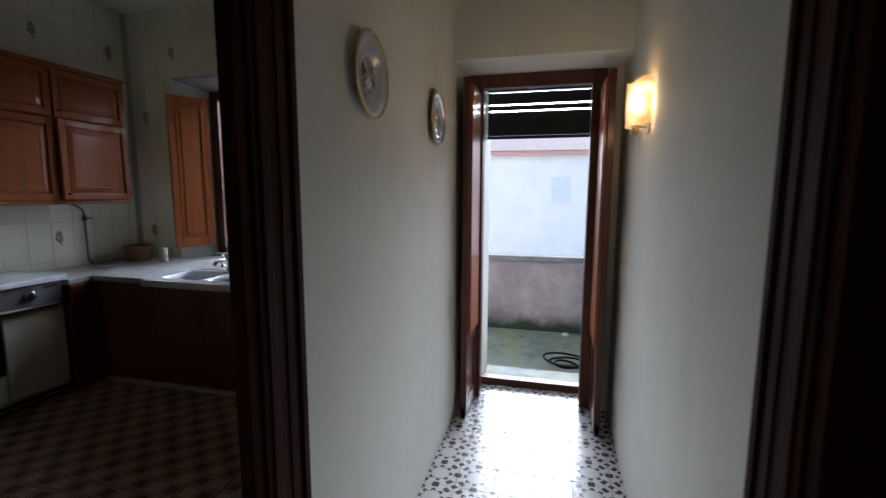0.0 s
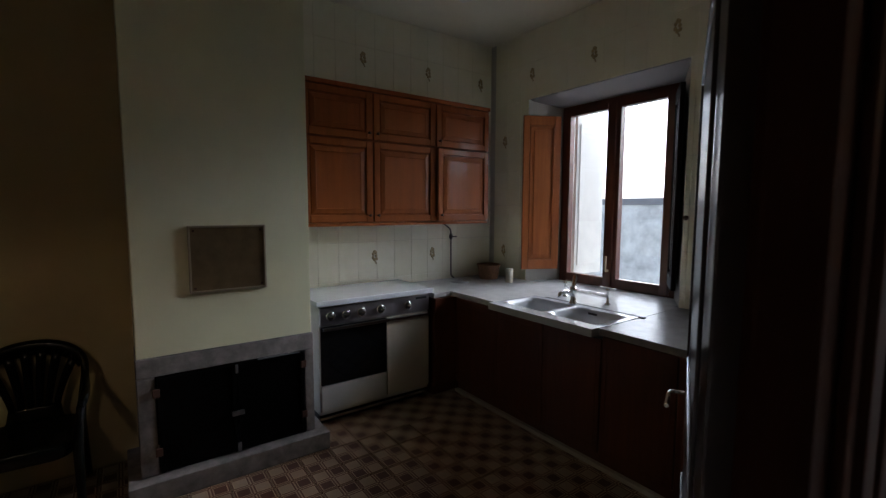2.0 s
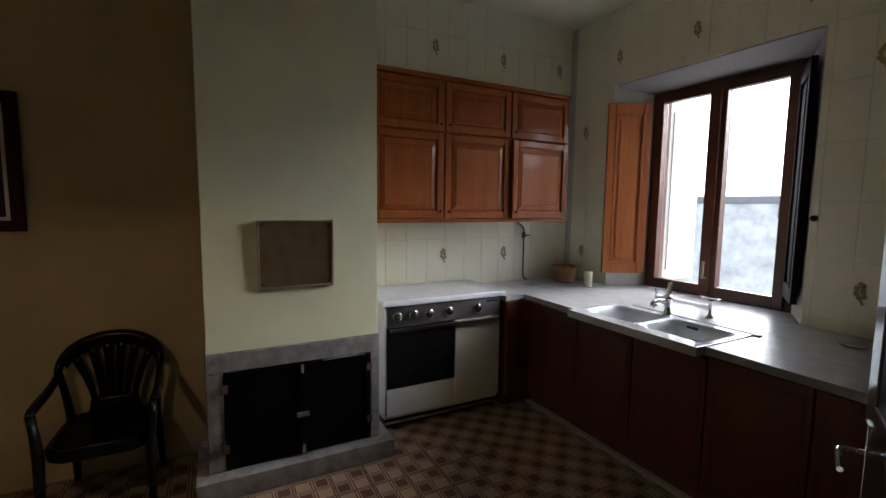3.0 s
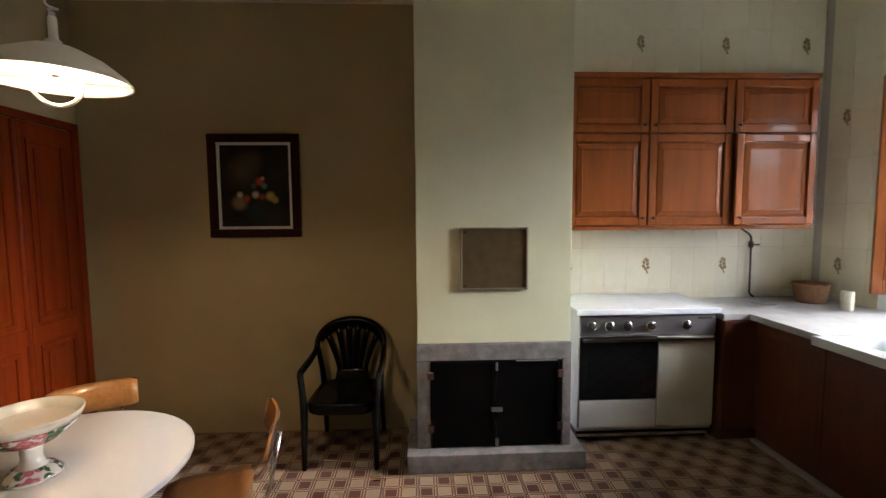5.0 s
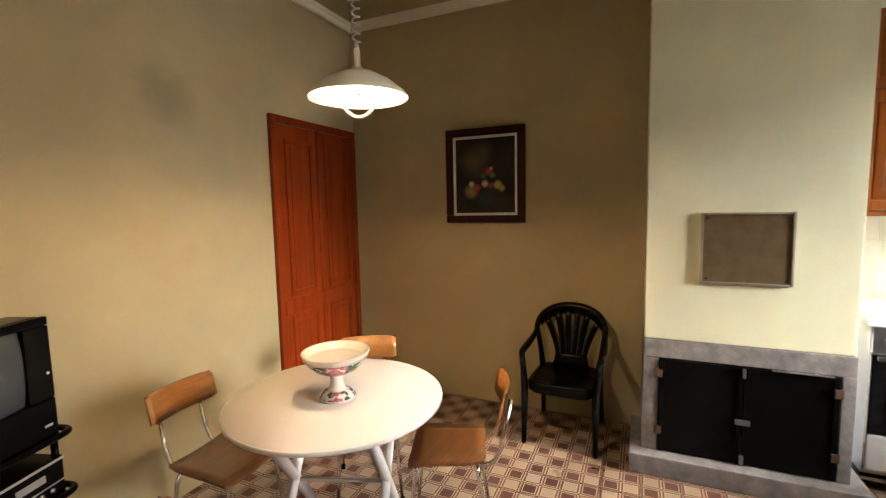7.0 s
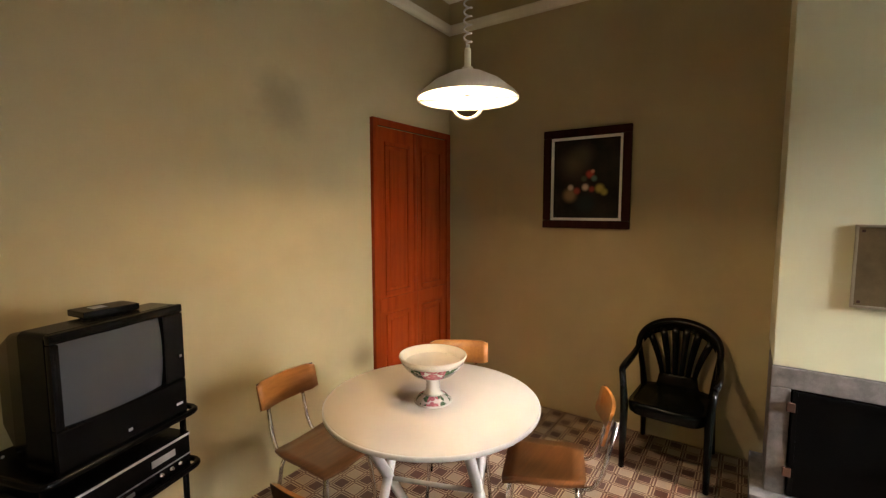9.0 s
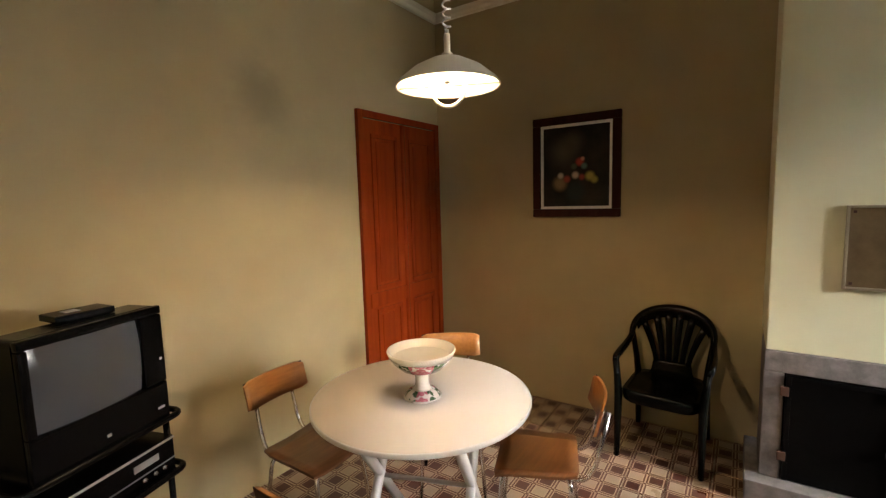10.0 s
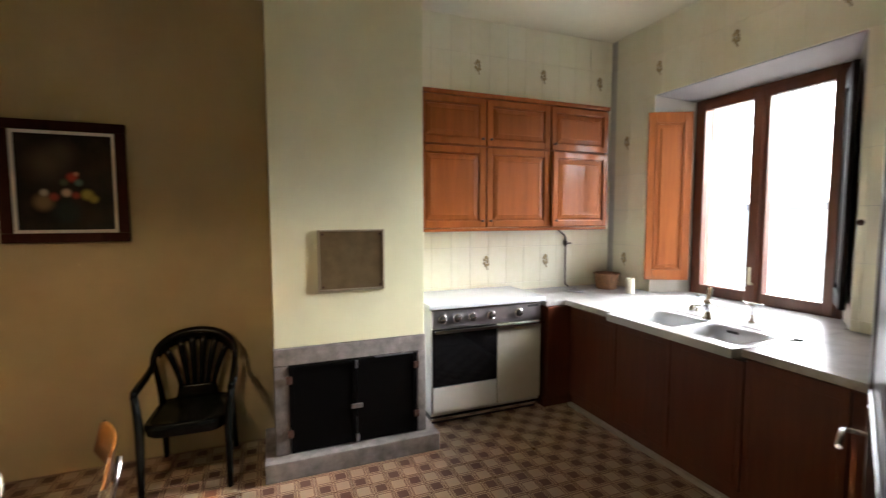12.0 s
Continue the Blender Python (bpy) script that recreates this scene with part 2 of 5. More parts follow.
ENAMEL = plain("white_enamel", (0.72, 0.72, 0.69), 0.22, vary=0.05, relief=0.01, coat=0.4)
CREAM = plain("cream_enamel", (0.60, 0.58, 0.50), 0.3, vary=0.06, relief=0.01)
BLACK_GLASS = plain("black_glass", (0.008, 0.008, 0.009), 0.07, vary=0.0, relief=0)
MARBLE = plain("pale_worktop", (0.34, 0.34, 0.34), 0.3, vary=0.3, scale=10, relief=0.02)
CERAMIC = plain("white_ceramic", (0.54, 0.56, 0.59), 0.14, vary=0.03, relief=0, coat=0.5)
GAP = plain("black_gap", (0.02, 0.02, 0.022), 0.6)
BLACK_PLASTIC = plain("black_plastic", (0.0022, 0.0022, 0.0025), 0.24, vary=0.2, relief=0.02, spec=0.13)
CHAIR_PLASTIC = plain("dark_green_plastic", (0.0022, 0.0027, 0.0022), 0.24, vary=0.15, relief=0.02, spec=0.14)
SCREEN = plain("tv_screen", (0.060, 0.064, 0.072), 0.035, vary=0.0, relief=0)
SILVER = plain("silver_print", (0.55, 0.55, 0.55), 0.4, 0.5)
TABLETOP = plain("cream_laminate", (0.76, 0.70, 0.64), 0.45, vary=0.02, scale=2, relief=0)
WHITE_METAL = plain("white_painted_metal", (0.68, 0.67, 0.66), 0.35, vary=0.08)
SHADE = plain("cream_lamp_shade", (0.82, 0.77, 0.66), 0.35, vary=0.04, relief=0)
BULB = glow("bulb", (1.0, 0.78, 0.48), 6.0)
WHITE_PAINT = plain("white_paint", (0.74, 0.72, 0.66), 0.45, vary=0.08)
GLASS = glass_mat("window_glass")
ROLLER = plain("dark_green_slats", (0.012, 0.018, 0.016), 0.4, vary=0.2)
COPING = plain("coping", (0.20, 0.19, 0.19), 0.9, vary=0.3)
FACADE = plain("pale_facade", (0.86, 0.82, 0.79), 0.9, vary=0.06, scale=1)
EAVE = plain("pink_eave", (0.62, 0.38, 0.32), 0.85)
WICKER = plain("wicker", (0.26, 0.13, 0.06), 0.7, vary=0.35, scale=40, relief=0.5)
PAPER = plain("paper_roll", (0.66, 0.62, 0.50), 0.8)
HAZE = plain("pale_window_pane", (0.74, 0.74, 0.74), 0.5, vary=0.1)
COOKER_STEEL = plain("dark_cooker_steel", (0.33, 0.31, 0.33), 0.3, 0.85, vary=0.12)
LID = plain("blue_white_enamel", (0.70, 0.73, 0.78), 0.2, vary=0.06, relief=0.01, coat=0.4)
CORNICE = plaster("cream_cornice", (0.82, 0.78, 0.62))
PIPE = plain("tarnished_pipe", (0.12, 0.10, 0.09), 0.45, 0.6)
KNOB = plain("dark_knob", (0.025, 0.022, 0.022), 0.3, vary=0.1, relief=0)
# right inner shutter is backlit: its shade is put into near-black wood
SHUTTER_SHADED = wood("shaded_shutter", (0.009, 0.004, 0.004), (0.016, 0.007, 0.006), 0.6, "z", 0.0)
SHUTTER_SHADED.node_tree.nodes["Principled BSDF"].inputs["Specular IOR Level"].default_value = 0.15
# window soffit: shade put into a darker grey than the white reveal
SOFFIT_SHADED = plaster("shaded_soffit", (0.27, 0.25, 0.25))


# ---- builders ----
def box(bm, x0, y0, z0, x1, y1, z1, bevel=0.0):
    """A box between two corners, its edges rounded by bevel."""
    if bevel:
        tmp = bmesh.new()
        box(tmp, x0, y0, z0, x1, y1, z1)
        bmesh.ops.bevel(tmp, geom=tmp.edges[:], offset=bevel, segments=2, affect="EDGES", profile=0.7)
        merge(bm, tmp)
        return
    v = [bm.verts.new(p) for p in ((x0, y0, z0), (x1, y0, z0), (x1, y1, z0), (x0, y1, z0), (x0, y0, z1), (x1, y0, z1), (x1, y1, z1), (x0, y1, z1))]
    for f in ((0, 3, 2, 1), (4, 5, 6, 7), (0, 1, 5, 4), (1, 2, 6, 5), (2, 3, 7, 6), (3, 0, 4, 7)):
        bm.faces.new([v[i] for i in f])


def merge(bm, other, m=None):
    """Adds the other mesh to bm, moved by m."""
    made = [bm.verts.new(m @ v.co if m else v.co) for v in other.verts]
    other.verts.index_update()
    for f in other.faces:
        bm.faces.new([made[v.index] for v in f.verts]).smooth = f.smooth
    other.free()


def prism(bm, outline, lo, hi, axis="z"):
    """An outline in a plane, drawn out along an axis. x: outline in y, z; y: in x, z; z: in x, y."""
    put = {"x": lambda a, b, h: (h, a, b), "y": lambda a, b, h: (a, h, b), "z": lambda a, b, h: (a, b, h)}[axis]
    lower, upper = [bm.verts.new(put(a, b, lo)) for a, b in outline], [bm.verts.new(put(a, b, hi)) for a, b in outline]
    bm.faces.new(lower[::-1]), bm.faces.new(upper)
    for i in range(len(outline)):
        j = (i + 1) % len(outline)
        bm.faces.new((lower[i], lower[j], upper[j], upper[i]))
    bmesh.ops.recalc_face_normals(bm, faces=bm.faces[:])


def lathe(bm, profile, segments=32, centre=(0, 0, 0)):
    """A profile of (radius, height), turned round the upright axis."""
    rings = []
    for r, z in profile:
        rings.append([bm.verts.new((centre[0] + r * math.cos(a), centre[1] + r * math.sin(a), centre[2] + z)) for a in (2 * math.pi * i / segments for i in range(segments))] if r > 1e-6 else [bm.verts.new((centre[0], centre[1], centre[2] + z))])
    for p, q in zip(rings, rings[1:]):
        for i in range(segments):
            j = (i + 1) % segments
            ring = [p[i % len(p)], p[j % len(p)], q[j % len(q)], q[i % len(q)]]
            face = list(dict.fromkeys(ring))
            if len(face) > 2:
                bm.faces.new(face).smooth = True
    for ring, flip in ((rings[0], True), (rings[-1], False)):
        if len(ring) > 2:
            bm.faces.new(ring[::-1] if flip else ring)


def tube(bm, path, radius, segments=10, closed=False):
    """A round bar along points; radius is one number or one for each point."""
    pts = [Vector(p) for p in path]
    count = len(pts)
    radii = radius if isinstance(radius, (list, tuple)) else [radius] * count
    rings, side = [], None
    for i, p in enumerate(pts):
        a, b = pts[(i - 1) % count if closed else max(i - 1, 0)], pts[(i + 1) % count if closed else min(i + 1, count - 1)]
        ahead = (b - a).normalized()
        if side is None:
            side = ahead.orthogonal().normalized()
        side = (side - ahead * side.dot(ahead)).normalized()
        up = ahead.cross(side)
        rings.append([bm.verts.new(p + radii[i] * (math.cos(t) * side + math.sin(t) * up)) for t in (2 * math.pi * k / segments for k in range(segments))])
    for i in range(count if closed else count - 1):
        p, q = rings[i], rings[(i + 1) % count]
        for k in range(segments):
            j = (k + 1) % segments
            bm.faces.new((p[k], p[j], q[j], q[k])).smooth = True
    if not closed:
        bm.faces.new(rings[0][::-1]), bm.faces.new(rings[-1])


def bend(points, radius=0.04, steps=5):
    """Points with each inner corner rounded off."""
    pts = [Vector(p) for p in points]
    out = [pts[0]]
    for a, b, c in zip(pts, pts[1:], pts[2:]):
        r = min(radius, (a - b).length / 2.1, (c - b).length / 2.1)
        s, e = b + (a - b).normalized() * r, b + (c - b).normalized() * r
        out += [(1 - t) ** 2 * s + 2 * t * (1 - t) * b + t * t * e for t in (k / steps for k in range(steps + 1))]
    return out + [pts[-1]]


def mesh_of(name, bm, material):
    me = bpy.data.meshes.new(name)
    bmesh.ops.recalc_face_normals(bm, faces=bm.faces[:])
    bm.to_mesh(me)
    bm.free()
    me.materials.append(material)
    return me


def part(name, bm, material, parent, label=""):
    ob = new(name, mesh_of(name, bm, material))
    ob.parent = parent
    return tagged(ob, label)


def boxes(*corners, bevel=0.0):
    bm = bmesh.new()
    for c in corners:
        box(bm, *c, bevel=bevel)
    return bm


def tubes(*paths, radius=0.01, segments=10):
    bm = bmesh.new()
    for p in paths:
        tube(bm, p, radius, segments)
    return bm


def turned(profile, segments=32, centre=(0, 0, 0)):
    bm = bmesh.new()
    lathe(bm, profile, segments, centre)
    return bm


def thing(name, label, category, m=None, group=""):
    ob = new(name)
    ob.empty_display_size = 0.05
    if m:
        ob.matrix_basis = m
    return tagged(ob, label, category, group)


def single(name, bm, material, label, category, m=None, group=""):
    ob = new(name, mesh_of(name, bm, material))
    if m:
        ob.matrix_basis = m
    return tagged(ob, label, category, group)


def structure(name, bm, material, label=""):
    return tagged(new(name, mesh_of(name, bm, material)), label, "", "", "structure")


# ---- the setting ----
TOP = 3.21
WEST, WEST_TILED, SOUTH, NORTH = -4.2, -4.475, -2.16, 3.255
structure("wall_west", boxes((WEST - 0.4, SOUTH - 0.2, -0.1, WEST, 0.2, TOP)), WALL, "olive-cream painted plaster wall with a warm sheen")
structure("wall_west_tiled", boxes((WEST_TILED - 0.15, 0.9, -0.1, WEST_TILED, 3.8, TOP)), TILE_GROUT, "wall clad in pale cream tiles with small flowers")
structure("wall_south", boxes((WEST - 0.1, SOUTH - 0.2, -0.1, -0.98, SOUTH, TOP)), WALL, "olive-cream painted plaster wall with a soot mark")
structure("chimney_breast", boxes((WEST_TILED - 0.1, 0.1, 0.765, -3.7, 1.035, TOP), bevel=0.006), CHIMNEY_LIT, "pale green plastered chimney breast, its daylight put into the colour")
structure("ceiling", boxes((-4.7, -2.5, TOP, 2.1, 3.8, TOP + 0.2)), CEILING, "pale plaster ceiling")
bm = bmesh.new()
prism(bm, [(-4.62, 3.255), (-3.94, 3.255), (-3.82, 3.58), (-3.82, 3.75), (-4.62, 3.75)], -0.1, TOP)
prism(bm, [(-2.46, 3.255), (-1.04, 3.255), (-1.04, 3.75), (-2.66, 3.75), (-2.66, 3.58)], -0.1, TOP)
prism(bm, [(3.255, 2.59), (3.58, 2.535), (3.75, 2.535), (3.75, TOP), (3.255, TOP)], -3.94, -2.46, "x")
box(bm, -3.94, 3.255, -0.1, -2.46, 3.75, 0.82)
structure("wall_north", bm, REVEAL, "thick outer wall with a splayed window recess")
# thin lining added under the soffit, coloured dark to stand for its shade
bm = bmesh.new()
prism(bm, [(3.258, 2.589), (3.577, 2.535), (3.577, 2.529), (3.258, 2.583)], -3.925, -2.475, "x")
structure("trim_window_soffit", bm, SOFFIT_SHADED, "lining of the window soffit, its shade put into a grey colour")

bm = bmesh.new()
box(bm, -1.1, 0.6, -0.1, -0.995, 3.4, TOP)
box(bm, -1.1, -2.2, -0.1, -0.995, -0.76, TOP)
box(bm, -1.1, -0.76, 2.2, -0.995, 0.6, TOP)
structure("wall_corridor_west", bm, CORRIDOR, "off-white corridor wall")
# unseen kitchen side: thin olive facing added to cut light bounced off white
structure("wall_kitchen_east_unseen", boxes((-1.104, 0.62, 0, -1.1005, 3.25, TOP), (-1.104, -2.155, 0, -1.1005, -0.86, TOP)), WALL, "olive-cream painted plaster wall")
bm = bmesh.new()
for y0, y1 in ((0.56, 3.4), (-2.2, -0.6)):
    box(bm, 0.035, y0, -0.1, 0.16, y1, TOP)
box(bm, 0.035, -0.6, 2.2, 0.16, 0.56, TOP)
structure("wall_corridor_east", bm, CORRIDOR, "off-white corridor wall")
structure("wall_corridor_end", boxes((-0.995, 2.42, 2.335, 0.035, 3.4, TOP)), CORRIDOR, "off-white wall above the deep door recess")
structure("wall_corridor_end_west", boxes((-0.995, 2.885, -0.1, -0.905, 3.4, 2.334)), CORRIDOR, "off-white side of the door recess")
structure("wall_corridor_end_east", boxes((-0.115, 2.885, -0.1, 0.035, 3.4, 2.334), (-0.06, 2.79, -0.1, 0.035, 2.8845, 2.334)), CORRIDOR, "off-white side of the door recess")
structure("wall_corridor_back", boxes((-1.1, -2.3, -0.1, 2.0, -2.15, TOP)), CORRIDOR, "off-white wall closing the corridor")
structure("wall_side_room", boxes((1.9, -2.2, -0.1, 2.05, 1.4, TOP), (0.16, 1.3, -0.1, 2.0, 1.45, TOP)), DARK_ROOM, "ochre wall of a dark side room")
structure("floor_corridor", boxes((-1.04, -2.3, -0.25, 2.05, 1.45, -0.006), (-1.04, 1.4505, -0.25, 0.16, 3.42, -0.006)), GROUT, "corridor floor of pale star-patterned tiles")
structure("floor", boxes((-4.62, -2.3, -0.25, -1.0405, 3.4, -0.006)), GROUT, "kitchen floor of brown and cream patterned tiles")

# plaster moulding round the dining end, below the ceiling
bm = bmesh.new()
cove = [(0, 0), (0.022, 0.002), (0.03, 0.012), (0.034, 0.03), (0.042, 0.045), (0.046, 0.058), (0.044, 0.066), (0, 0.07)]
prism(bm, [(WEST + a, 2.955 + b) for a, b in cove], SOUTH, 0.1, "y")
prism(bm, [(SOUTH + a, 2.955 + b) for a, b in cove], WEST, -1.1, "x")
structure("trim_cornice", bm, CORNICE, "narrow moulded plaster cornice")


# door frames of dark wood
def door_lining(name, x0, x1, y0, y1, height, faces):
    """A wooden lining round an opening in a wall that runs along y, with stepped casings on the faces given."""
    frame_ob = thing(name, "dark brown varnished wooden door frame", "door frame")
    frame_ob["kind"] = "structure"
    part("jamb", boxes((x0, y1 - 0.11, 0, x1, y1, height), bevel=0.004), FRAME_DARK, frame_ob)
    part("jamb", boxes((x0, y0, 0, x1, y0 + 0.11, height), bevel=0.004), FRAME_DARK, frame_ob)
    part("head", boxes((x0, y0 + 0.111, height - 0.09, x1, y1 - 0.111, height), bevel=0.004), FRAME_DARK, frame_ob)
    for face, out in faces:
        for inner, sign in ((y1, 1), (y0, -1)):
            bm = bmesh.new()
            for a, b, depth in ((-0.07, 0.10, 0.008), (-0.05, -0.02, 0.014), (0.02, 0.05, 0.012), (0.07, 0.095, 0.016)):
                ya, yb = sorted((inner + sign * (a - 0.005), inner + sign * (b - 0.005)))
                xa, xb = sorted((face + out * 0.0005, face + out * depth))
                box(bm, xa, ya, 0, xb, yb, height + 0.1, bevel=0.004)
            part("casing", bm, FRAME_DARK, frame_ob)
        xa, xb = sorted((face + out * 0.0005, face + out * 0.013))
        part("casing", boxes((xa, y0 + 0.1, height - 0.06, xb, y1 - 0.1, height + 0.1), bevel=0.004), FRAME_DARK, frame_ob)
    return frame_ob


kitchen_frame = door_lining("door_frame", -1.034, -0.996, -0.75, 0.525, 2.2, ((-0.995, 1),))
part("jamb_lining", boxes((-1.1, 0.583, 0, -1.0345, 0.599, 2.2), bevel=0.003), FRAME_DARK, kitchen_frame)
door_lining("door_frame", 0.036, 0.16, -0.6, 0.485, 2.2, ((0.035, -1),))

# the kitchen's open door leaf
LEAF = 1.06
leaf_thing = thing("door_1", "glossy dark brown wooden door standing open", "door", pose(-1.115, 0.60, 0, 0, 0, 115.6))
leaf_thing["kind"] = "structure"
part("leaf", boxes((0, -0.02, 0.012, LEAF, 0.02, 2.08), bevel=0.004), LEAF_DARK, leaf_thing)
for z0, z1 in ((0.16, 0.76), (1.10, 1.94)):
    bm = bmesh.new()
    for side in (-1, 1):
        y0, y1 = sorted((side * 0.0215, side * 0.028))
        for c in ((0.12, z0, LEAF - 0.12, z0 + 0.03), (0.12, z1 - 0.03, LEAF - 0.12, z1), (0.12, z0 + 0.031, 0.15, z1 - 0.031), (LEAF - 0.15, z0 + 0.031, LEAF - 0.12, z1 - 0.031)):
            box(bm, c[0], y0, c[1], c[2], y1, c[3], bevel=0.003)
    part("panel_moulding", bm, LEAF_DARK, leaf_thing)
handle = part("lock_plate", boxes((LEAF - 0.075, 0.0205, 0.82, LEAF - 0.035, 0.025, 1.06), (LEAF - 0.075, -0.025, 0.82, LEAF - 0.035, -0.0205, 1.06), bevel=0.002), CHROME, leaf_thing, "polished metal lock plate")
for s in (-1, 1):
    part("door_handle", tubes(bend([(LEAF - 0.055, s * 0.02, 0.985), (LEAF - 0.055, s * 0.07, 0.985), (LEAF - 0.165, s * 0.075, 0.978)], 0.02), radius=0.0068), CHROME, leaf_thing, "chrome lever handle")

# red panelled door by the corner
red = thing("door_2", "closed red-brown panelled wooden door", "door")
red["kind"] = "structure"
RX0, RX1, RH = -4.17, -3.235, 2.15
part("door_frame", boxes((RX0, SOUTH, 0, RX0 + 0.05, SOUTH + 0.03, RH), (RX1 - 0.05, SOUTH, 0, RX1, SOUTH + 0.03, RH), (RX0 + 0.051, SOUTH, RH - 0.05, RX1 - 0.051, SOUTH + 0.03, RH), bevel=0.005), RED_DOOR, red)
for lx0, lx1 in ((RX0 + 0.053, (RX0 + RX1) / 2 - 0.0015), ((RX0 + RX1) / 2 + 0.0015, RX1 - 0.053)):
    leaf_part = part("leaf", boxes((lx0, SOUTH + 0.002, 0.01, lx1, SOUTH + 0.016, RH - 0.053), bevel=0.003), RED_DOOR, red)
    for z0, z1 in ((0.12, 0.78), (0.92, 2.0)):
        bm = bmesh.new()
        x0, x1 = lx0 + 0.07, lx1 - 0.07
        for c in ((x0, z0, x1, z0 + 0.028), (x0, z1 - 0.028, x1, z1), (x0, z0 + 0.0285, x0 + 0.028, z1 - 0.0285), (x1 - 0.028, z0 + 0.0285, x1, z1 - 0.0285)):
            box(bm, c[0], SOUTH + 0.0165, c[1], c[2], SOUTH + 0.027, c[3], bevel=0.004)
        box(bm, x0 + 0.05, SOUTH + 0.0165, z0 + 0.05, x1 - 0.05, SOUTH + 0.022, z1 - 0.05, bevel=0.004)
        part("panel", bm, RED_DOOR, leaf_part)
part("rail", boxes((RX0 + 0.06, SOUTH + 0.017, 0.80, RX1 - 0.06, SOUTH + 0.026, 0.90), bevel=0.004), RED_DOOR, red)

bm = bmesh.new()
MID = (RX0 + RX1) / 2
prism(bm, [(MID + 0.02 * math.cos(math.pi * k / 10), SOUTH + 0.0165 + 0.017 * math.sin(math.pi * k / 10)) for k in range(11)], 0.012, RH - 0.056)
part("cover_strip", bm, RED_DOOR, red)

# ---- corridor end: glazed door to the terrace ----
ed = thing("door_3", "open wooden terrace door with folded-back leaves", "door")
ed["kind"] = "structure"
part("post", boxes((-0.994, 2.80, 0, -0.872, 2.884, 2.334), bevel=0.004), WINDOW_WOOD, ed)
part("post", boxes((-0.155, 2.80, 0, -0.061, 2.884, 2.334), bevel=0.004), WINDOW_WOOD, ed)
part("head", boxes((-0.871, 2.80, 2.245, -0.156, 2.884, 2.334), bevel=0.004), WINDOW_WOOD, ed)
part("threshold", boxes((-0.904, 3.03, -0.006, -0.116, 3.11, 0.055), bevel=0.006), WINDOW_WOOD, ed)
for x0, x1, sx in ((-0.945, -0.905, 1), (-0.085, -0.045, -1)):
    leaf_part = part("leaf", boxes((x0, 2.44, 0.02, x1, 2.51, 2.24), (x0, 2.73, 0.02, x1, 2.798, 2.24), (x0, 2.511, 0.02, x1, 2.729, 0.12), (x0, 2.511, 0.5, x1, 2.729, 0.57), (x0, 2.511, 2.16, x1, 2.729, 2.24), bevel=0.004), WINDOW_WOOD, ed)
    mid = (x0 + x1) / 2
    part("panel", boxes((mid - 0.01, 2.511, 0.121, mid + 0.01, 2.729, 0.499), bevel=0.003), WINDOW_WOOD, leaf_part)
    part("pane", boxes((mid - 0.002, 2.511, 0.571, mid + 0.002, 2.729, 2.159)), GLASS, leaf_part)
    f = x1 + 0.001 if sx > 0 else x0 - 0.019
    part("inner_shutter", boxes((f, 2.475, 0.58, f + 0.018, 2.78, 2.2), bevel=0.004), SHUTTER_WOOD, leaf_part)
    part("foot_bolt", boxes((x0 + 0.005, 2.425, 0.004, x1 - 0.005, 2.4385, 0.07), bevel=0.004), IRON, leaf_part)
roller = thing("roller_shutter", "dark green roller shutter, partly lowered over the terrace door", "shutter")
z = 1.97
while z < 2.42:
    gap = 0.012 if round((z - 1.97) / 0.048) in (3, 4, 6) else -0.004
    part("slat", boxes((-0.903, 3.21 + 0.004 * (round(z * 1000) % 2), z, -0.117, 3.222 + 0.004 * (round(z * 1000) % 2), z + 0.048 - gap), bevel=0.003), ROLLER, roller)
    z += 0.048
part("bottom_bar", boxes((-0.903, 3.205, 1.945, -0.117, 3.227, 1.968), bevel=0.004), ROLLER, roller)

# ---- terrace and the distance ----
structure("ground", boxes((-400, -300, -4.4, 400, 600, -4.2)), plain("far_ground", (0.60, 0.58, 0.53), 0.95, vary=0.3, scale=0.2), "distant ground below the terrace")
moss, n_, l_, b_ = shader("mossy_wet_concrete", 0.5)
v_ = position(n_)
c_ = ramp(n_, l_, noise_tex(n_, l_, v_, 4, 6), [(0.3, (0.10, 0.13, 0.08)), (0.5, (0.22, 0.25, 0.20)), (0.62, (0.26, 0.27, 0.13)), (0.75, (0.33, 0.34, 0.31))])
l_.new(c_, b_.inputs["Base Color"])
l_.new(math_node(n_, l_, "MULTIPLY_ADD", noise_tex(n_, l_, v_, 7, 3), 0.6, 0.1), b_.inputs["Roughness"])
bump(n_, l_, b_, noise_tex(n_, l_, v_, 30, 5), 0.4, 0.01)
structure("pavement_doorstep", boxes((-0.904, 3.2, -0.0055, -0.116, 3.419, 0.004), bevel=0.002), moss, "mossy strip of concrete behind the threshold")
structure("pavement_terrace", boxes((-1.9, 3.42, -0.4, 0.6, 5.1, -0.11)), moss, "wet mossy concrete terrace floor")
para, n_, l_, b_ = shader("damp_parapet", 0.85)
v_ = position(n_)
sep_ = n_.new("ShaderNodeSeparateXYZ")
l_.new(v_, sep_.inputs[0])
damp = n_.new("ShaderNodeMapRange")
damp.inputs[1].default_value, damp.inputs[2].default_value = -0.05, 0.12
l_.new(math_node(n_, l_, "MULTIPLY_ADD", noise_tex(n_, l_, v_, 5, 4), 0.22, math_node(n_, l_, "SUBTRACT", sep_.outputs[2], 0.11)), damp.inputs[0])
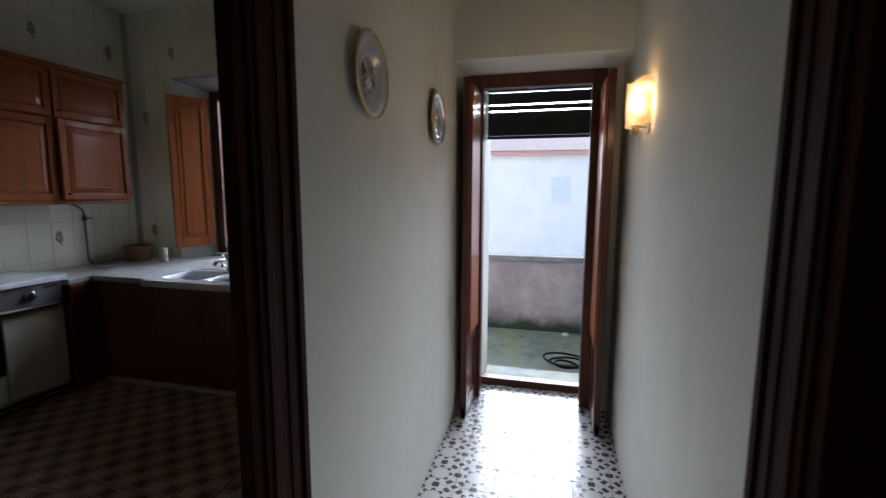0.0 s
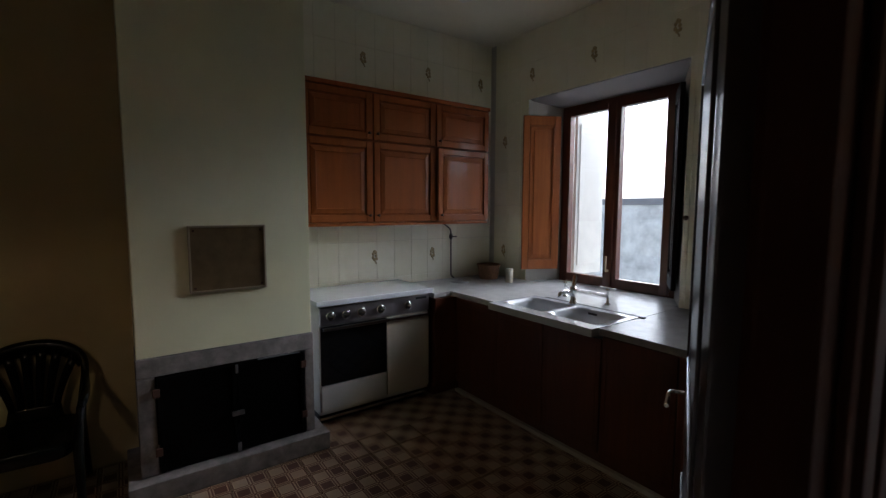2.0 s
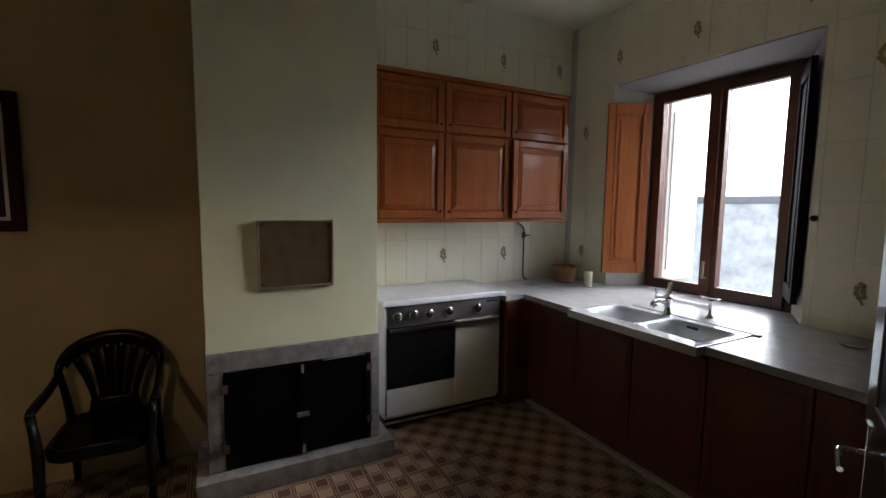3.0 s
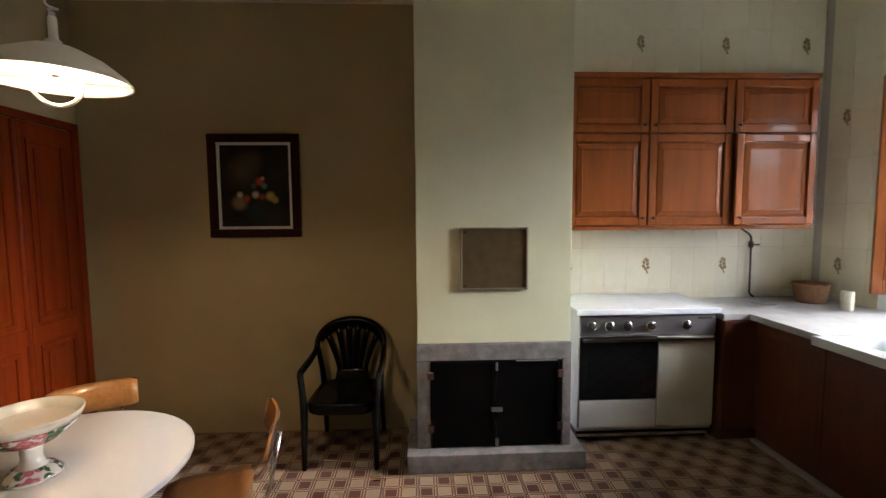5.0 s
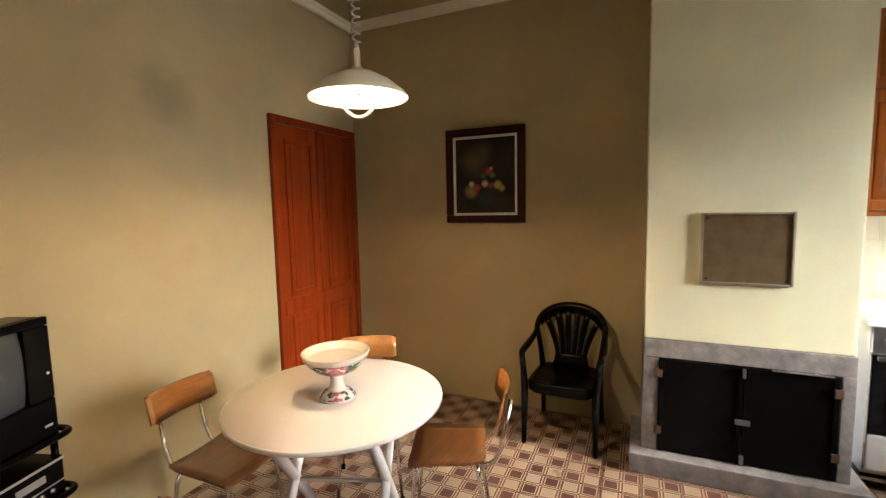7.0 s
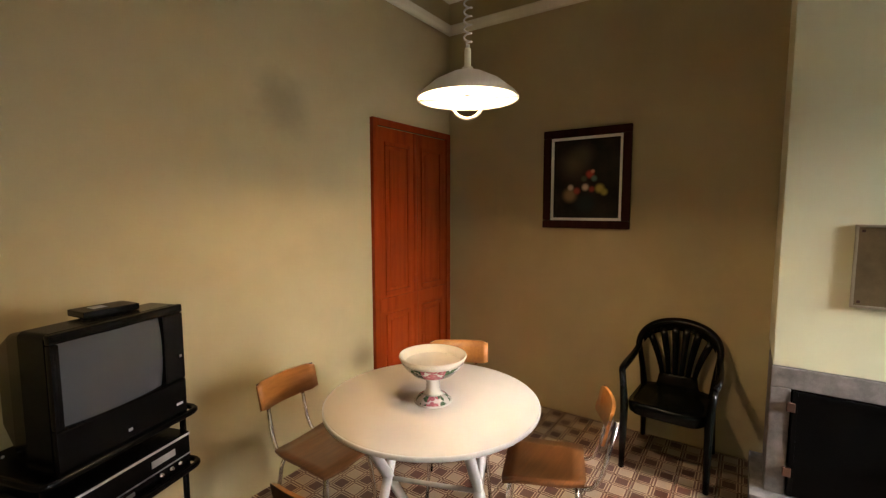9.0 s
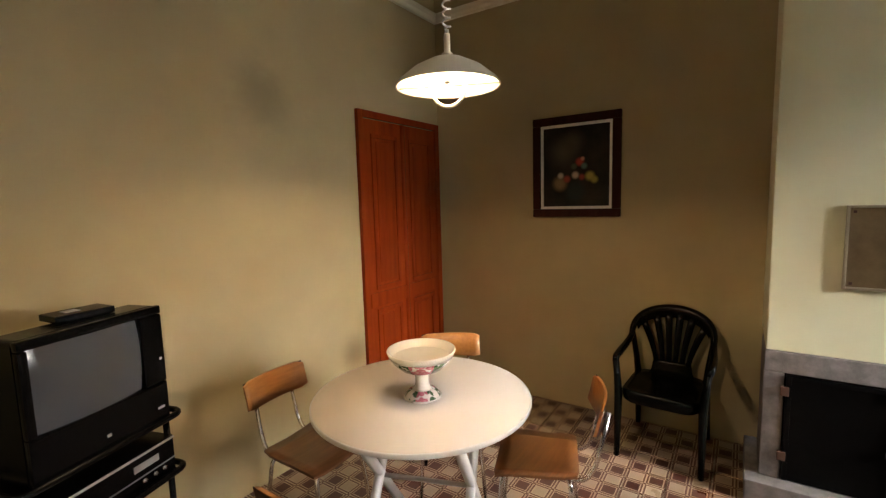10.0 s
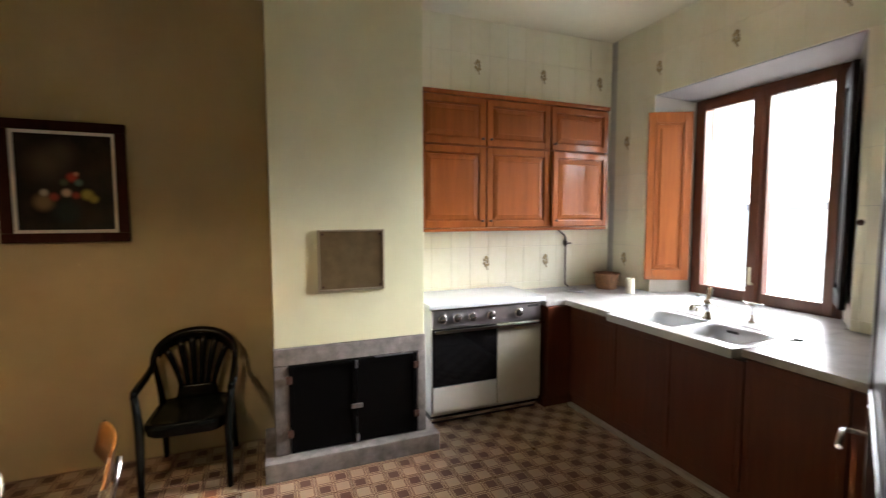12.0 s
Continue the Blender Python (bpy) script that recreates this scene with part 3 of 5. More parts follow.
c_ = ramp(n_, l_, noise_tex(n_, l_, v_, 2.5, 6), [(0.3, (0.24, 0.19, 0.20)), (0.55, (0.40, 0.33, 0.33)), (0.75, (0.50, 0.45, 0.45))])
l_.new(mix(n_, l_, damp.outputs[0], (0.035, 0.045, 0.03), c_), b_.inputs["Base Color"])
bump(n_, l_, b_, noise_tex(n_, l_, v_, 40, 5), 0.4, 0.01)
structure("terrace_parapet", boxes((-1.9, 4.9, -0.4, 0.02, 5.05, 0.73)), para, "damp-stained concrete parapet")
structure("parapet_coping", boxes((-1.93, 4.87, 0.73, 0.02, 5.08, 0.79), bevel=0.01), COPING, "dark weathered coping stone")
structure("terrace_side_wall", boxes((0.025, 3.42, -0.4, 0.2, 5.1, 0.85), bevel=0.01), plain("pale_side_wall", (0.62, 0.62, 0.66), 0.9), "pale rendered side wall of the terrace")
hose = []
for i in range(60):
    a = i * 0.32
    hose.append((-0.2 + (0.10 + 0.003 * i) * math.cos(a) * 0.9, 3.82 + (0.06 + 0.0025 * i) * math.sin(a), -0.095 + 0.0012 * i + 0.02 * math.sin(a * 0.7) ** 2))
single("garden_hose", tubes(hose, radius=0.011, segments=8), BLACK_PLASTIC, "coiled black garden hose on the terrace floor", "hose")
single("pebble", turned([(0, 0), (0.03, 0.004), (0.042, 0.018), (0.03, 0.035), (0, 0.04)], 12, (-0.2, 4.78, -0.112)), WHITE_PAINT, "white stone lying by the parapet", "stone")

house = thing("house", "pale rendered house with a pink eave, across the way", "house", pose(0, 26, 0))
part("wall", boxes((-5, 0, -4.2, 22, 8, 3.6)), FACADE, house)
part("eave", boxes((-5.6, -0.5, 3.6, 22.6, 8.5, 3.85), bevel=0.05), EAVE, house, "pink painted eave")
bm = bmesh.new()
prism(bm, [(-0.7, 3.85), (8.7, 3.85), (4, 5.6)], -5.8, 22.8, "x")
part("roof", bm, plain("pale_roof", (0.55, 0.42, 0.36), 0.85, vary=0.25), house)
for x in (-0.6, 2.47, 5.54):
    for z in (0.95,):
        w_ = part("window", boxes((x, -0.03, z, x + 1.1, -0.001, z + 1.45), bevel=0.01), plain("pale_frame", (0.76, 0.75, 0.73), 0.7) if x == -0.6 else bpy.data.materials["pale_frame"], house)
        part("sill", boxes((x - 0.08, -0.12, z - 0.09, x + 1.18, -0.031, z - 0.01)), FACADE, w_)
        for k in (0, 1):
            part("pane", boxes((x + 0.08 + k * 0.49, -0.036, z + 0.08, x + 0.53 + k * 0.49, -0.031, z + 1.37)), HAZE, w_)

far = thing("stone_wall", "pale old stone wall with a grey coping, beyond the window", "wall", pose(-9, 15, 0))
part("masonry", boxes((-14, 0, -4.2, 5.8, 0.5, 1.72)), plain("old_pale_stone", (0.55, 0.55, 0.53), 0.9, vary=0.35, scale=2.5, relief=0.5), far)
part("coping", boxes((-14.1, -0.08, 1.72, 5.9, 0.58, 1.95), bevel=0.02), plain("grey_coping", (0.20, 0.20, 0.21), 0.9), far, "grey coping stones")
part("pipe", tubes([(0.9, -0.06, 1.3), (0.9, -0.06, 1.72)], radius=0.11), bpy.data.materials["grey_coping"], far)

# ---- window ----
win = thing("window_1", "two-leaf wooden window above the sink with inner shutters", "window")
win["kind"] = "structure"
WX0, WX1, WZ0, WZ1, WY = -3.818, -2.662, 0.822, 2.533, 3.6
part("window_frame", boxes((WX0, WY, WZ0, WX0 + 0.05, WY + 0.08, WZ1), (WX1 - 0.05, WY, WZ0, WX1, WY + 0.08, WZ1), (WX0 + 0.051, WY, WZ0, WX1 - 0.051, WY + 0.08, WZ0 + 0.05), (WX0 + 0.051, WY, WZ1 - 0.04, WX1 - 0.051, WY + 0.08, WZ1), bevel=0.004), WINDOW_WOOD, win)
MIDX = (WX0 + WX1) / 2
for x0, x1 in ((WX0 + 0.052, MIDX - 0.001), (MIDX + 0.001, WX1 - 0.052)):
    y0, y1 = WY - 0.03, WY + 0.035
    s = part("sash", boxes((x0, y0, WZ0 + 0.052, x0 + 0.065, y1, WZ1 - 0.042), (x1 - 0.065, y0, WZ0 + 0.052, x1, y1, WZ1 - 0.042), (x0 + 0.066, y0, WZ0 + 0.052, x1 - 0.066, y1, WZ0 + 0.13), (x0 + 0.066, y0, WZ1 - 0.10, x1 - 0.066, y1, WZ1 - 0.042), bevel=0.005), WINDOW_WOOD, win)
    pane = part("pane", boxes((x0 + 0.06, WY - 0.002, WZ0 + 0.12, x1 - 0.06, WY + 0.002, WZ1 - 0.095)), GLASS, s)
    pane.visible_shadow = False
part("astragal", boxes((MIDX - 0.03, WY - 0.052, WZ0 + 0.06, MIDX + 0.03, WY - 0.031, WZ1 - 0.05), bevel=0.006), WINDOW_WOOD, win)
part("espagnolette", tubes(bend([(MIDX, WY - 0.052, 1.02), (MIDX, WY - 0.09, 1.02), (MIDX + 0.005, WY - 0.095, 1.15)], 0.02), radius=0.011), BRASS_EDGE, win, "brass window handle")
part("window_sill", boxes((-3.90, 3.26, 0.821, -2.50, 3.569, 0.866), bevel=0.004), MARBLE, win, "pale stone sill")
# left shutter in orange wood, right one in the copy darkened for shade
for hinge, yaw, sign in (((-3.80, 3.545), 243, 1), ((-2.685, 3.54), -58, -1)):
    swood = SHUTTER_WOOD if sign > 0 else SHUTTER_SHADED
    sh = part("shutter", boxes((0, -0.017, 0, 0.06, 0.017, 1.465), (0.31, -0.017, 0, 0.37, 0.017, 1.465), (0.061, -0.017, 0, 0.309, 0.017, 0.09), (0.061, -0.017, 1.375, 0.309, 0.017, 1.465), bevel=0.004), swood, win, "orange-brown panelled inner shutter" if sign > 0 else "panelled inner shutter, its backlit shade put into the colour")
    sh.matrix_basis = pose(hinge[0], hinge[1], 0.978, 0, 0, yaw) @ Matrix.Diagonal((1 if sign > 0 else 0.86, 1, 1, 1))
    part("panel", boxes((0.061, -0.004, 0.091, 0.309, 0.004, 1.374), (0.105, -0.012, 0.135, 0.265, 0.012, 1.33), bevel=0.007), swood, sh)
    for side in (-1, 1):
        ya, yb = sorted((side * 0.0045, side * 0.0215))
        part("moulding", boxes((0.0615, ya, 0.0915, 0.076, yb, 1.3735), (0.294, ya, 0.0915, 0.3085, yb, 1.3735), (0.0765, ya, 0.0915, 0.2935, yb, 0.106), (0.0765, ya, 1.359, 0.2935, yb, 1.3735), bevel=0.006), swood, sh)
out = part("outer_shutter", boxes((-3.80, 3.76, 0.9, -3.765, 4.2, 2.5), (-3.764, 3.80, 1.0, -3.755, 4.16, 2.4), bevel=0.004), WHITE_PAINT, win, "white-painted outer shutter")

# ---- fireplace ----
fp = thing("fireplace", "grey stone fireplace surround with black iron doors", "fireplace")
part("lintel", boxes((-4.0, 0.095, 0.66, -3.688, 1.042, 0.763), bevel=0.006), STONE, fp, "worn grey stone lintel")
part("post", boxes((-4.0, 0.095, 0.115, -3.688, 0.178, 0.659), bevel=0.006), STONE, fp)
part("post", boxes((-4.0, 0.985, 0.115, -3.688, 1.042, 0.659), bevel=0.006), STONE, fp)
part("hearth", boxes((-4.1, 0.035, 0.0, -3.605, 1.112, 0.114), bevel=0.008), STONE, fp, "grey stone hearth slab")
part("firebox", boxes((-4.15, 0.179, 0.115, -4.05, 0.984, 0.659)), IRON, fp)
for y0, y1 in ((0.186, 0.578), (0.584, 0.978)):
    d = part("iron_door", boxes((-3.70, y0, 0.12, -3.688, y1, 0.652), bevel=0.002), IRON, fp, "black sheet-iron door")
    part("door_rim", boxes((-3.6875, y0, 0.12, -3.682, y0 + 0.02, 0.652), (-3.6875, y1 - 0.02, 0.12, -3.682, y1, 0.652), (-3.6875, y0 + 0.021, 0.63, -3.682, y1 - 0.021, 0.652), bevel=0.001), IRON, d)
    hy = y0 if y0 < 0.3 else y1
    for z in (0.22, 0.55):
        part("hinge", boxes((-3.687, hy - 0.022, z, -3.672, hy + 0.012, z + 0.045), bevel=0.003), RUST, d, "rusty hinge")
part("latch", boxes((-3.6815, 0.545, 0.345, -3.665, 0.615, 0.372), bevel=0.005), STEEL, fp, "steel latch")
part("bolt", boxes((-3.6815, 0.572, 0.125, -3.668, 0.592, 0.175), bevel=0.003), STEEL, fp)
part("bolt", boxes((-3.6815, 0.572, 0.60, -3.668, 0.588, 0.65), bevel=0.003), STEEL, fp)
part("bright_edge", boxes((-3.686, 0.70, 0.6535, -3.672, 0.95, 0.659)), STEEL, fp, "bare steel strip above the iron door")
flue = thing("flue_cover", "dull brass access plate screwed to the chimney breast", "access panel")
part("plate", boxes((-3.698, 0.372, 1.10, -3.690, 0.758, 1.455), bevel=0.002), BRASS, flue)
part("rim", boxes((-3.698, 0.362, 1.09, -3.684, 0.374, 1.465), (-3.698, 0.756, 1.09, -3.684, 0.768, 1.465), (-3.698, 0.3745, 1.09, -3.684, 0.7555, 1.102), (-3.698, 0.3745, 1.453, -3.684, 0.7555, 1.465), bevel=0.002), BRASS_EDGE, flue)
for y in (0.39, 0.74):
    for z in (1.118, 1.437):
        part("screw", boxes((-3.69, y - 0.006, z - 0.006, -3.685, y + 0.006, z + 0.006), bevel=0.002), RUST, flue)


# ---- wall cabinets ----
def framed_door(parent, w, h, name="door", material=CABINET, knob=None):
    """A raised-panel door in its own plane: x across, z up, facing -y, hinged at x = 0."""
    e = 0.052
    d = part(name, boxes((0, -0.022, 0, e, 0, h), (w - e, -0.022, 0, w, 0, h), (e + 0.0005, -0.022, 0, w - e - 0.0005, 0, e), (e + 0.0005, -0.022, h - e, w - e - 0.0005, 0, h), bevel=0.006), material, parent)
    bm = bmesh.new()
    rings = []
    for inset, y in ((e - 0.004, -0.004), (e + 0.010, -0.004), (e + 0.014, -0.0095), (e + 0.048, -0.0185), (e + 0.052, -0.0165)):
        rings.append([bm.verts.new((x, y, z)) for x, z in ((inset, inset), (w - inset, inset), (w - inset, h - inset), (inset, h - inset))])
    for a, b in zip(rings, rings[1:]):
        for k in range(4):
            bm.faces.new((a[k], a[(k + 1) % 4], b[(k + 1) % 4], b[k]))
    bm.faces.new(rings[-1])
    part("panel", bm, material, d)
    if knob:
        k = turned([(0, 0), (0.007, 0), (0.006, 0.012), (0.011, 0.018), (0.011, 0.024), (0, 0.027)], 12)
        kp = part("knob", k, RUST, d, "small dark metal knob")
        kp.matrix_basis = pose(knob[0], -0.022, knob[1], 90)
    return d


COLS = [1.14, 1.712, 2.315, 2.925]
FACE = -4.15
for i in range(3):
    y0, y1 = COLS[i] + 0.001, COLS[i + 1] - 0.001
    for z0, z1, low in ((2.092, 2.465, False), (1.452, 2.09, True)):
        cab = thing("wall_cabinet", "varnished reddish cherry wall cabinet" + (", its door ajar" if low and i == 2 else " with a raised-panel door"), "cabinet", None, "wall cabinets")
        part("body", boxes((WEST_TILED + 0.012, y0, z0, FACE, y1, z1), bevel=0.002), CABINET, cab)
        w = y1 - y0 - 0.012
        d = framed_door(cab, w, z1 - z0 - 0.012, knob=((0.03, 0.05) if i else (w - 0.03, 0.05)))
        # a door faces +x: its own x runs along y
        if low and i == 2:
            d.matrix_basis = pose(FACE + 0.002, y1 - 0.006, z0 + 0.006, 0, 0, 92.5) @ Matrix.Translation((-w, 0, 0))
        else:
            d.matrix_basis = pose(FACE + 0.001, y0 + 0.006, z0 + 0.006, 0, 0, 90)
top = thing("cabinet_cornice", "moulded cherry cornice along the wall cabinets", "cornice")
part("board", boxes((WEST_TILED + 0.012, 1.12, 2.466, FACE + 0.03, 2.93, 2.50), bevel=0.008), CABINET, top)
part("light_rail", boxes((FACE - 0.02, 1.141, 1.425, FACE + 0.012, 2.924, 1.451), bevel=0.004), CABINET, top)
part("filler", boxes((WEST_TILED + 0.012, 1.045, 1.452, FACE - 0.005, 1.139, 2.465)), CABINET, top)

# ---- cooker ----
ck = thing("cooker", "white freestanding gas cooker with a closed lid and bottle compartment", "cooker")
CF = -3.905
part("body", boxes((-4.455, 1.165, 0.075, CF - 0.02, 2.09, 0.868), bevel=0.004), ENAMEL, ck)
part("lid", boxes((-4.45, 1.14, 0.876, CF + 0.02, 2.12, 0.915), bevel=0.008), LID, ck, "white enamelled lid")
part("plinth", boxes((-4.40, 1.175, 0.0, CF - 0.06, 2.08, 0.074)), GAP, ck)
part("chrome_strip", boxes((CF - 0.055, 1.17, 0.03, CF - 0.03, 2.085, 0.05), bevel=0.003), CHROME, ck)
panel = part("control_panel", boxes((CF - 0.0195, 1.168, 0.735, CF + 0.004, 2.087, 0.866), bevel=0.004), COOKER_STEEL, ck, "brushed steel control panel")
for y in (1.245, 1.365, 1.485, 1.645, 1.885):
    k = turned([(0, 0), (0.029, 0), (0.029, 0.006), (0.02, 0.009), (0.018, 0.03), (0.012, 0.033), (0, 0.033)], 20)
    kn = part("knob", k, KNOB, panel)
    kn.matrix_basis = pose(CF + 0.0045, y, 0.80, 0, 90, 0)
    part("pointer", boxes((-0.004, -0.014, 0.0335, 0.004, 0.014, 0.037), bevel=0.001), CHROME, kn)
    part("ring", turned([(0.0295, 0.0), (0.034, 0.0), (0.034, 0.005), (0.0295, 0.007)], 24), CHROME, kn)
part("badge", boxes((CF + 0.0045, 1.96, 0.838, CF + 0.006, 2.06, 0.855)), GAP, panel, "dark maker's badge")
oven = part("oven_door", boxes((CF - 0.0195, 1.172, 0.302, CF + 0.006, 1.693, 0.722), bevel=0.004), BLACK_GLASS, ck, "black glass oven door")
part("inner_window", boxes((CF + 0.0065, 1.235, 0.37, CF + 0.008, 1.635, 0.60), bevel=0.0005), BLACK_GLASS, oven)
part("oven_handle", boxes((CF + 0.02, 1.18, 0.702, CF + 0.042, 1.70, 0.724), (CF + 0.0065, 1.20, 0.708, CF + 0.0195, 1.22, 0.72), (CF + 0.0065, 1.65, 0.708, CF + 0.0195, 1.67, 0.72), bevel=0.003), CHROME, oven)
part("drawer", boxes((CF - 0.0195, 1.172, 0.108, CF + 0.006, 1.693, 0.296), bevel=0.004), ENAMEL, ck, "white warming drawer")
bott = part("bottle_door", boxes((CF - 0.0195, 1.70, 0.108, CF + 0.006, 2.085, 0.722), bevel=0.004), CREAM, ck, "cream enamelled side door")
part("door_handle", boxes((CF + 0.0065, 1.705, 0.703, CF + 0.04, 2.10, 0.72), bevel=0.004), CHROME, bott)
part("side_trim", boxes((CF - 0.0195, 1.166, 0.108, CF + 0.003, 1.1705, 0.73)), CHROME, ck)

# ---- sink run ----
BF = 2.335
xs = [-3.86, -3.35, -2.90, -2.45, -2.0, -1.6, -1.105]
for i, (x0, x1) in enumerate(zip(xs, xs[1:])):
    cab = thing("base_cabinet", "dark cherry base cabinet under the worktop", "cabinet", None, "base cabinets")
    part("body", boxes((x0 + 0.001, BF + 0.022, 0.09, x1 - 0.001, 3.24, 0.828 if not 0 < i < 3 else 0.66), bevel=0.002), BASE_WOOD, cab)
    part("plinth", boxes((x0 + 0.001, BF + 0.03, 0, x1 - 0.001, BF + 0.05, 0.089)), BASE_WOOD, cab)
    w = x1 - x0 - 0.008
    d = part("door", boxes((0, -0.02, 0, w, 0, 0.70 if 0 < i < 3 else 0.72), bevel=0.004), BASE_WOOD, cab)
    part("edge_bead", boxes((0.03, -0.022, 0.03, w - 0.03, -0.0201, 0.034), (0.03, -0.022, 0.66, w - 0.03, -0.0201, 0.664), (0.03, -0.022, 0.0345, 0.034, -0.0201, 0.6595), (w - 0.034, -0.022, 0.0345, w - 0.03, -0.0201, 0.6595)), BASE_WOOD, d)
    d.matrix_basis = pose(x0 + 0.004, BF + 0.0215, 0.096)
cab = thing("base_cabinet", "dark cherry corner cabinet beside the cooker", "cabinet", None, "base cabinets")
part("body", boxes((-4.46, 2.125, 0.09, -3.884, 3.24, 0.828), bevel=0.002), BASE_WOOD, cab)
part("plinth", boxes((-4.46, 2.13, 0.0, -3.91, 3.24, 0.089)), BASE_WOOD, cab)
part("filler_panel", boxes((-3.883, 2.127, 0.092, -3.863, 2.354, 0.826), bevel=0.003), BASE_WOOD, cab)
structure("baseboard", boxes((-3.86, BF - 0.004, 0, -1.105, BF + 0.029, 0.028), bevel=0.003), plain("pale_skirting", (0.40, 0.37, 0.32), 0.6), "thin grey skirting strip under the base cabinets")
SX0, SX1, SY0, SY1 = -3.34, -2.45, 2.235, 2.735
wt = thing("worktop", "pale grey-white worktop around the sink", "worktop")
WZ = 0.872
bm = boxes((-4.46, 2.125, WZ - 0.042, -3.88, 3.25, WZ), (-3.885, BF - 0.03, WZ - 0.042, SX0 - 0.002, 3.25, WZ - 0.0004), bevel=0.006)
part("slab", bm, MARBLE, wt)
part("slab", boxes((SX1 + 0.002, BF - 0.03, WZ - 0.042, -1.105, 3.25, WZ), bevel=0.006), MARBLE, wt)
part("slab", boxes((SX0 - 0.0015, SY1 + 0.003, WZ - 0.042, SX1 + 0.0015, 3.25, WZ - 0.0005), bevel=0.004), MARBLE, wt)

sk = thing("sink", "white ceramic double-bowl sink set into the worktop", "sink")
bm = bmesh.new()
B0, B1 = SY0 + 0.105, SY1 - 0.07
MX = (SX0 + SX1) / 2
bowls = ((SX0 + 0.05, MX - 0.02), (MX + 0.02, SX1 - 0.05))
Z0, Z1 = WZ - 0.045, WZ + 0.005
for c in ((SX0, SY0, SX1, B0), (SX0, B1, SX1, SY1)):
    box(bm, c[0], c[1], Z0, c[2], c[3], Z1, bevel=0.006)
for x0, x1 in ((SX0, bowls[0][0]), (bowls[0][1], bowls[1][0]), (bowls[1][1], SX1)):
    box(bm, x0, B0 - 0.004, Z0, x1, B1 + 0.004, Z1 - 0.0015, bevel=0.004)
part("rim", bm, CERAMIC, sk)


def rounded(x0, y0, x1, y1, r, steps=5):
    pts = []
    for cx, cy, a in ((x1 - r, y0 + r, -90), (x1 - r, y1 - r, 0), (x0 + r, y1 - r, 90), (x0 + r, y0 + r, 180)):
        pts += [(cx + r * math.cos(radians(a + 90 * k / steps)), cy + r * math.sin(radians(a + 90 * k / steps))) for k in range(steps + 1)]
    return pts


for x0, x1 in bowls:
    bm = bmesh.new()
    rings = []
    for inset, z, r in ((-0.012, Z1 + 0.001, 0.03), (0.006, Z1 - 0.002, 0.06), (0.018, Z1 - 0.05, 0.08), (0.04, Z1 - 0.165, 0.09), (0.09, Z1 - 0.18, 0.07)):
        rings.append([bm.verts.new((a, b, z)) for a, b in rounded(x0 + inset, B0 + inset, x1 - inset, B1 - inset, r)])
    for p, q in zip(rings, rings[1:]):
        for k in range(len(p)):
            j = (k + 1) % len(p)
            bm.faces.new((p[k], p[j], q[j], q[k])).smooth = True
    bm.faces.new(rings[-1])
    bowl_part = part("bowl", bm, CERAMIC, sk)
    part("drain", turned([(0, 0), (0.04, 0), (0.04, 0.004), (0.03, 0.003), (0, 0.002)], 20, ((x0 + x1) / 2, (B0 + B1) / 2, Z1 - 0.179)), CHROME, bowl_part)
part("overflow", boxes((bowls[1][0] + 0.10, B1 - 0.019, Z1 - 0.034, bowls[1][0] + 0.17, B1 - 0.008, Z1 - 0.02), bevel=0.003), GAP, sk, "dark overflow slot")
part("gap", boxes((SX0 + 0.1, SY1 - 0.008, Z1 - 0.004, SX1 + 0.03, SY1 + 0.022, Z1 + 0.001)), GAP, sk, "dark sealing joint behind the sink")
tap = thing("tap", "chrome single-lever mixer tap standing behind the sink bowls", "tap", pose(-2.945, 2.70, Z1))
part("body", turned([(0, 0), (0.03, 0), (0.03, 0.012), (0.021, 0.02), (0.021, 0.09), (0.027, 0.10), (0.023, 0.128), (0, 0.134)], 20), CHROME, tap)
part("lever", boxes((-0.014, -0.006, 0.0, 0.014, 0.012, 0.085), bevel=0.006), CHROME, tap).matrix_basis = pose(0, 0, 0.128, -14)
part("spout", tubes(bend([(0, -0.005, 0.07), (0.012, -0.09, 0.112), (0.02, -0.17, 0.10), (0.02, -0.178, 0.07)], 0.04), radius=[0.0135] * 14), CHROME, tap)
br = thing("dish_rail", "chrome coil rail with tap handles behind the sink", "rail", pose(-2.985, 2.90, WZ))
coil = [(-0.19 + 0.38 * i / 264, 0.017 * math.cos(i * 0.52), 0.062 + 0.017 * math.sin(i * 0.52)) for i in range(265)]
part("coil", tubes(coil, radius=0.0028, segments=6), CHROME, br)
part("core_bar", tubes([(-0.2, 0, 0.062), (0.2, 0, 0.062)], radius=0.004), CHROME, br)
for x in (-0.19, 0.19):
    p_ = part("post", turned([(0, 0), (0.022, 0), (0.02, 0.01), (0.009, 0.018), (0.009, 0.10), (0.016, 0.106), (0.014, 0.122), (0, 0.124)], 14, (x, 0, 0)), CHROME, br)
    part("lever", boxes((x - 0.062, -0.009, 0.118, x + 0.062, 0.009, 0.131), bevel=0.005), CHROME, p_)
bas = thing("basket", "small brown wicker basket on the worktop", "basket", pose(-4.22, 3.02, WZ))
bm = turned([(0.088, 0.0), (0.096, 0.02), (0.110, 0.125), (0.116, 0.135), (0.110, 0.143), (0.101, 0.133), (0.088, 0.02), (0, 0.012)], 28)
part("weave", bm, WICKER, bas)
part("rim", tubes([(0.112 * math.cos(a), 0.112 * math.sin(a), 0.139) for a in (2 * math.pi * i / 28 for i in range(28))], radius=0.008), WICKER, bas)
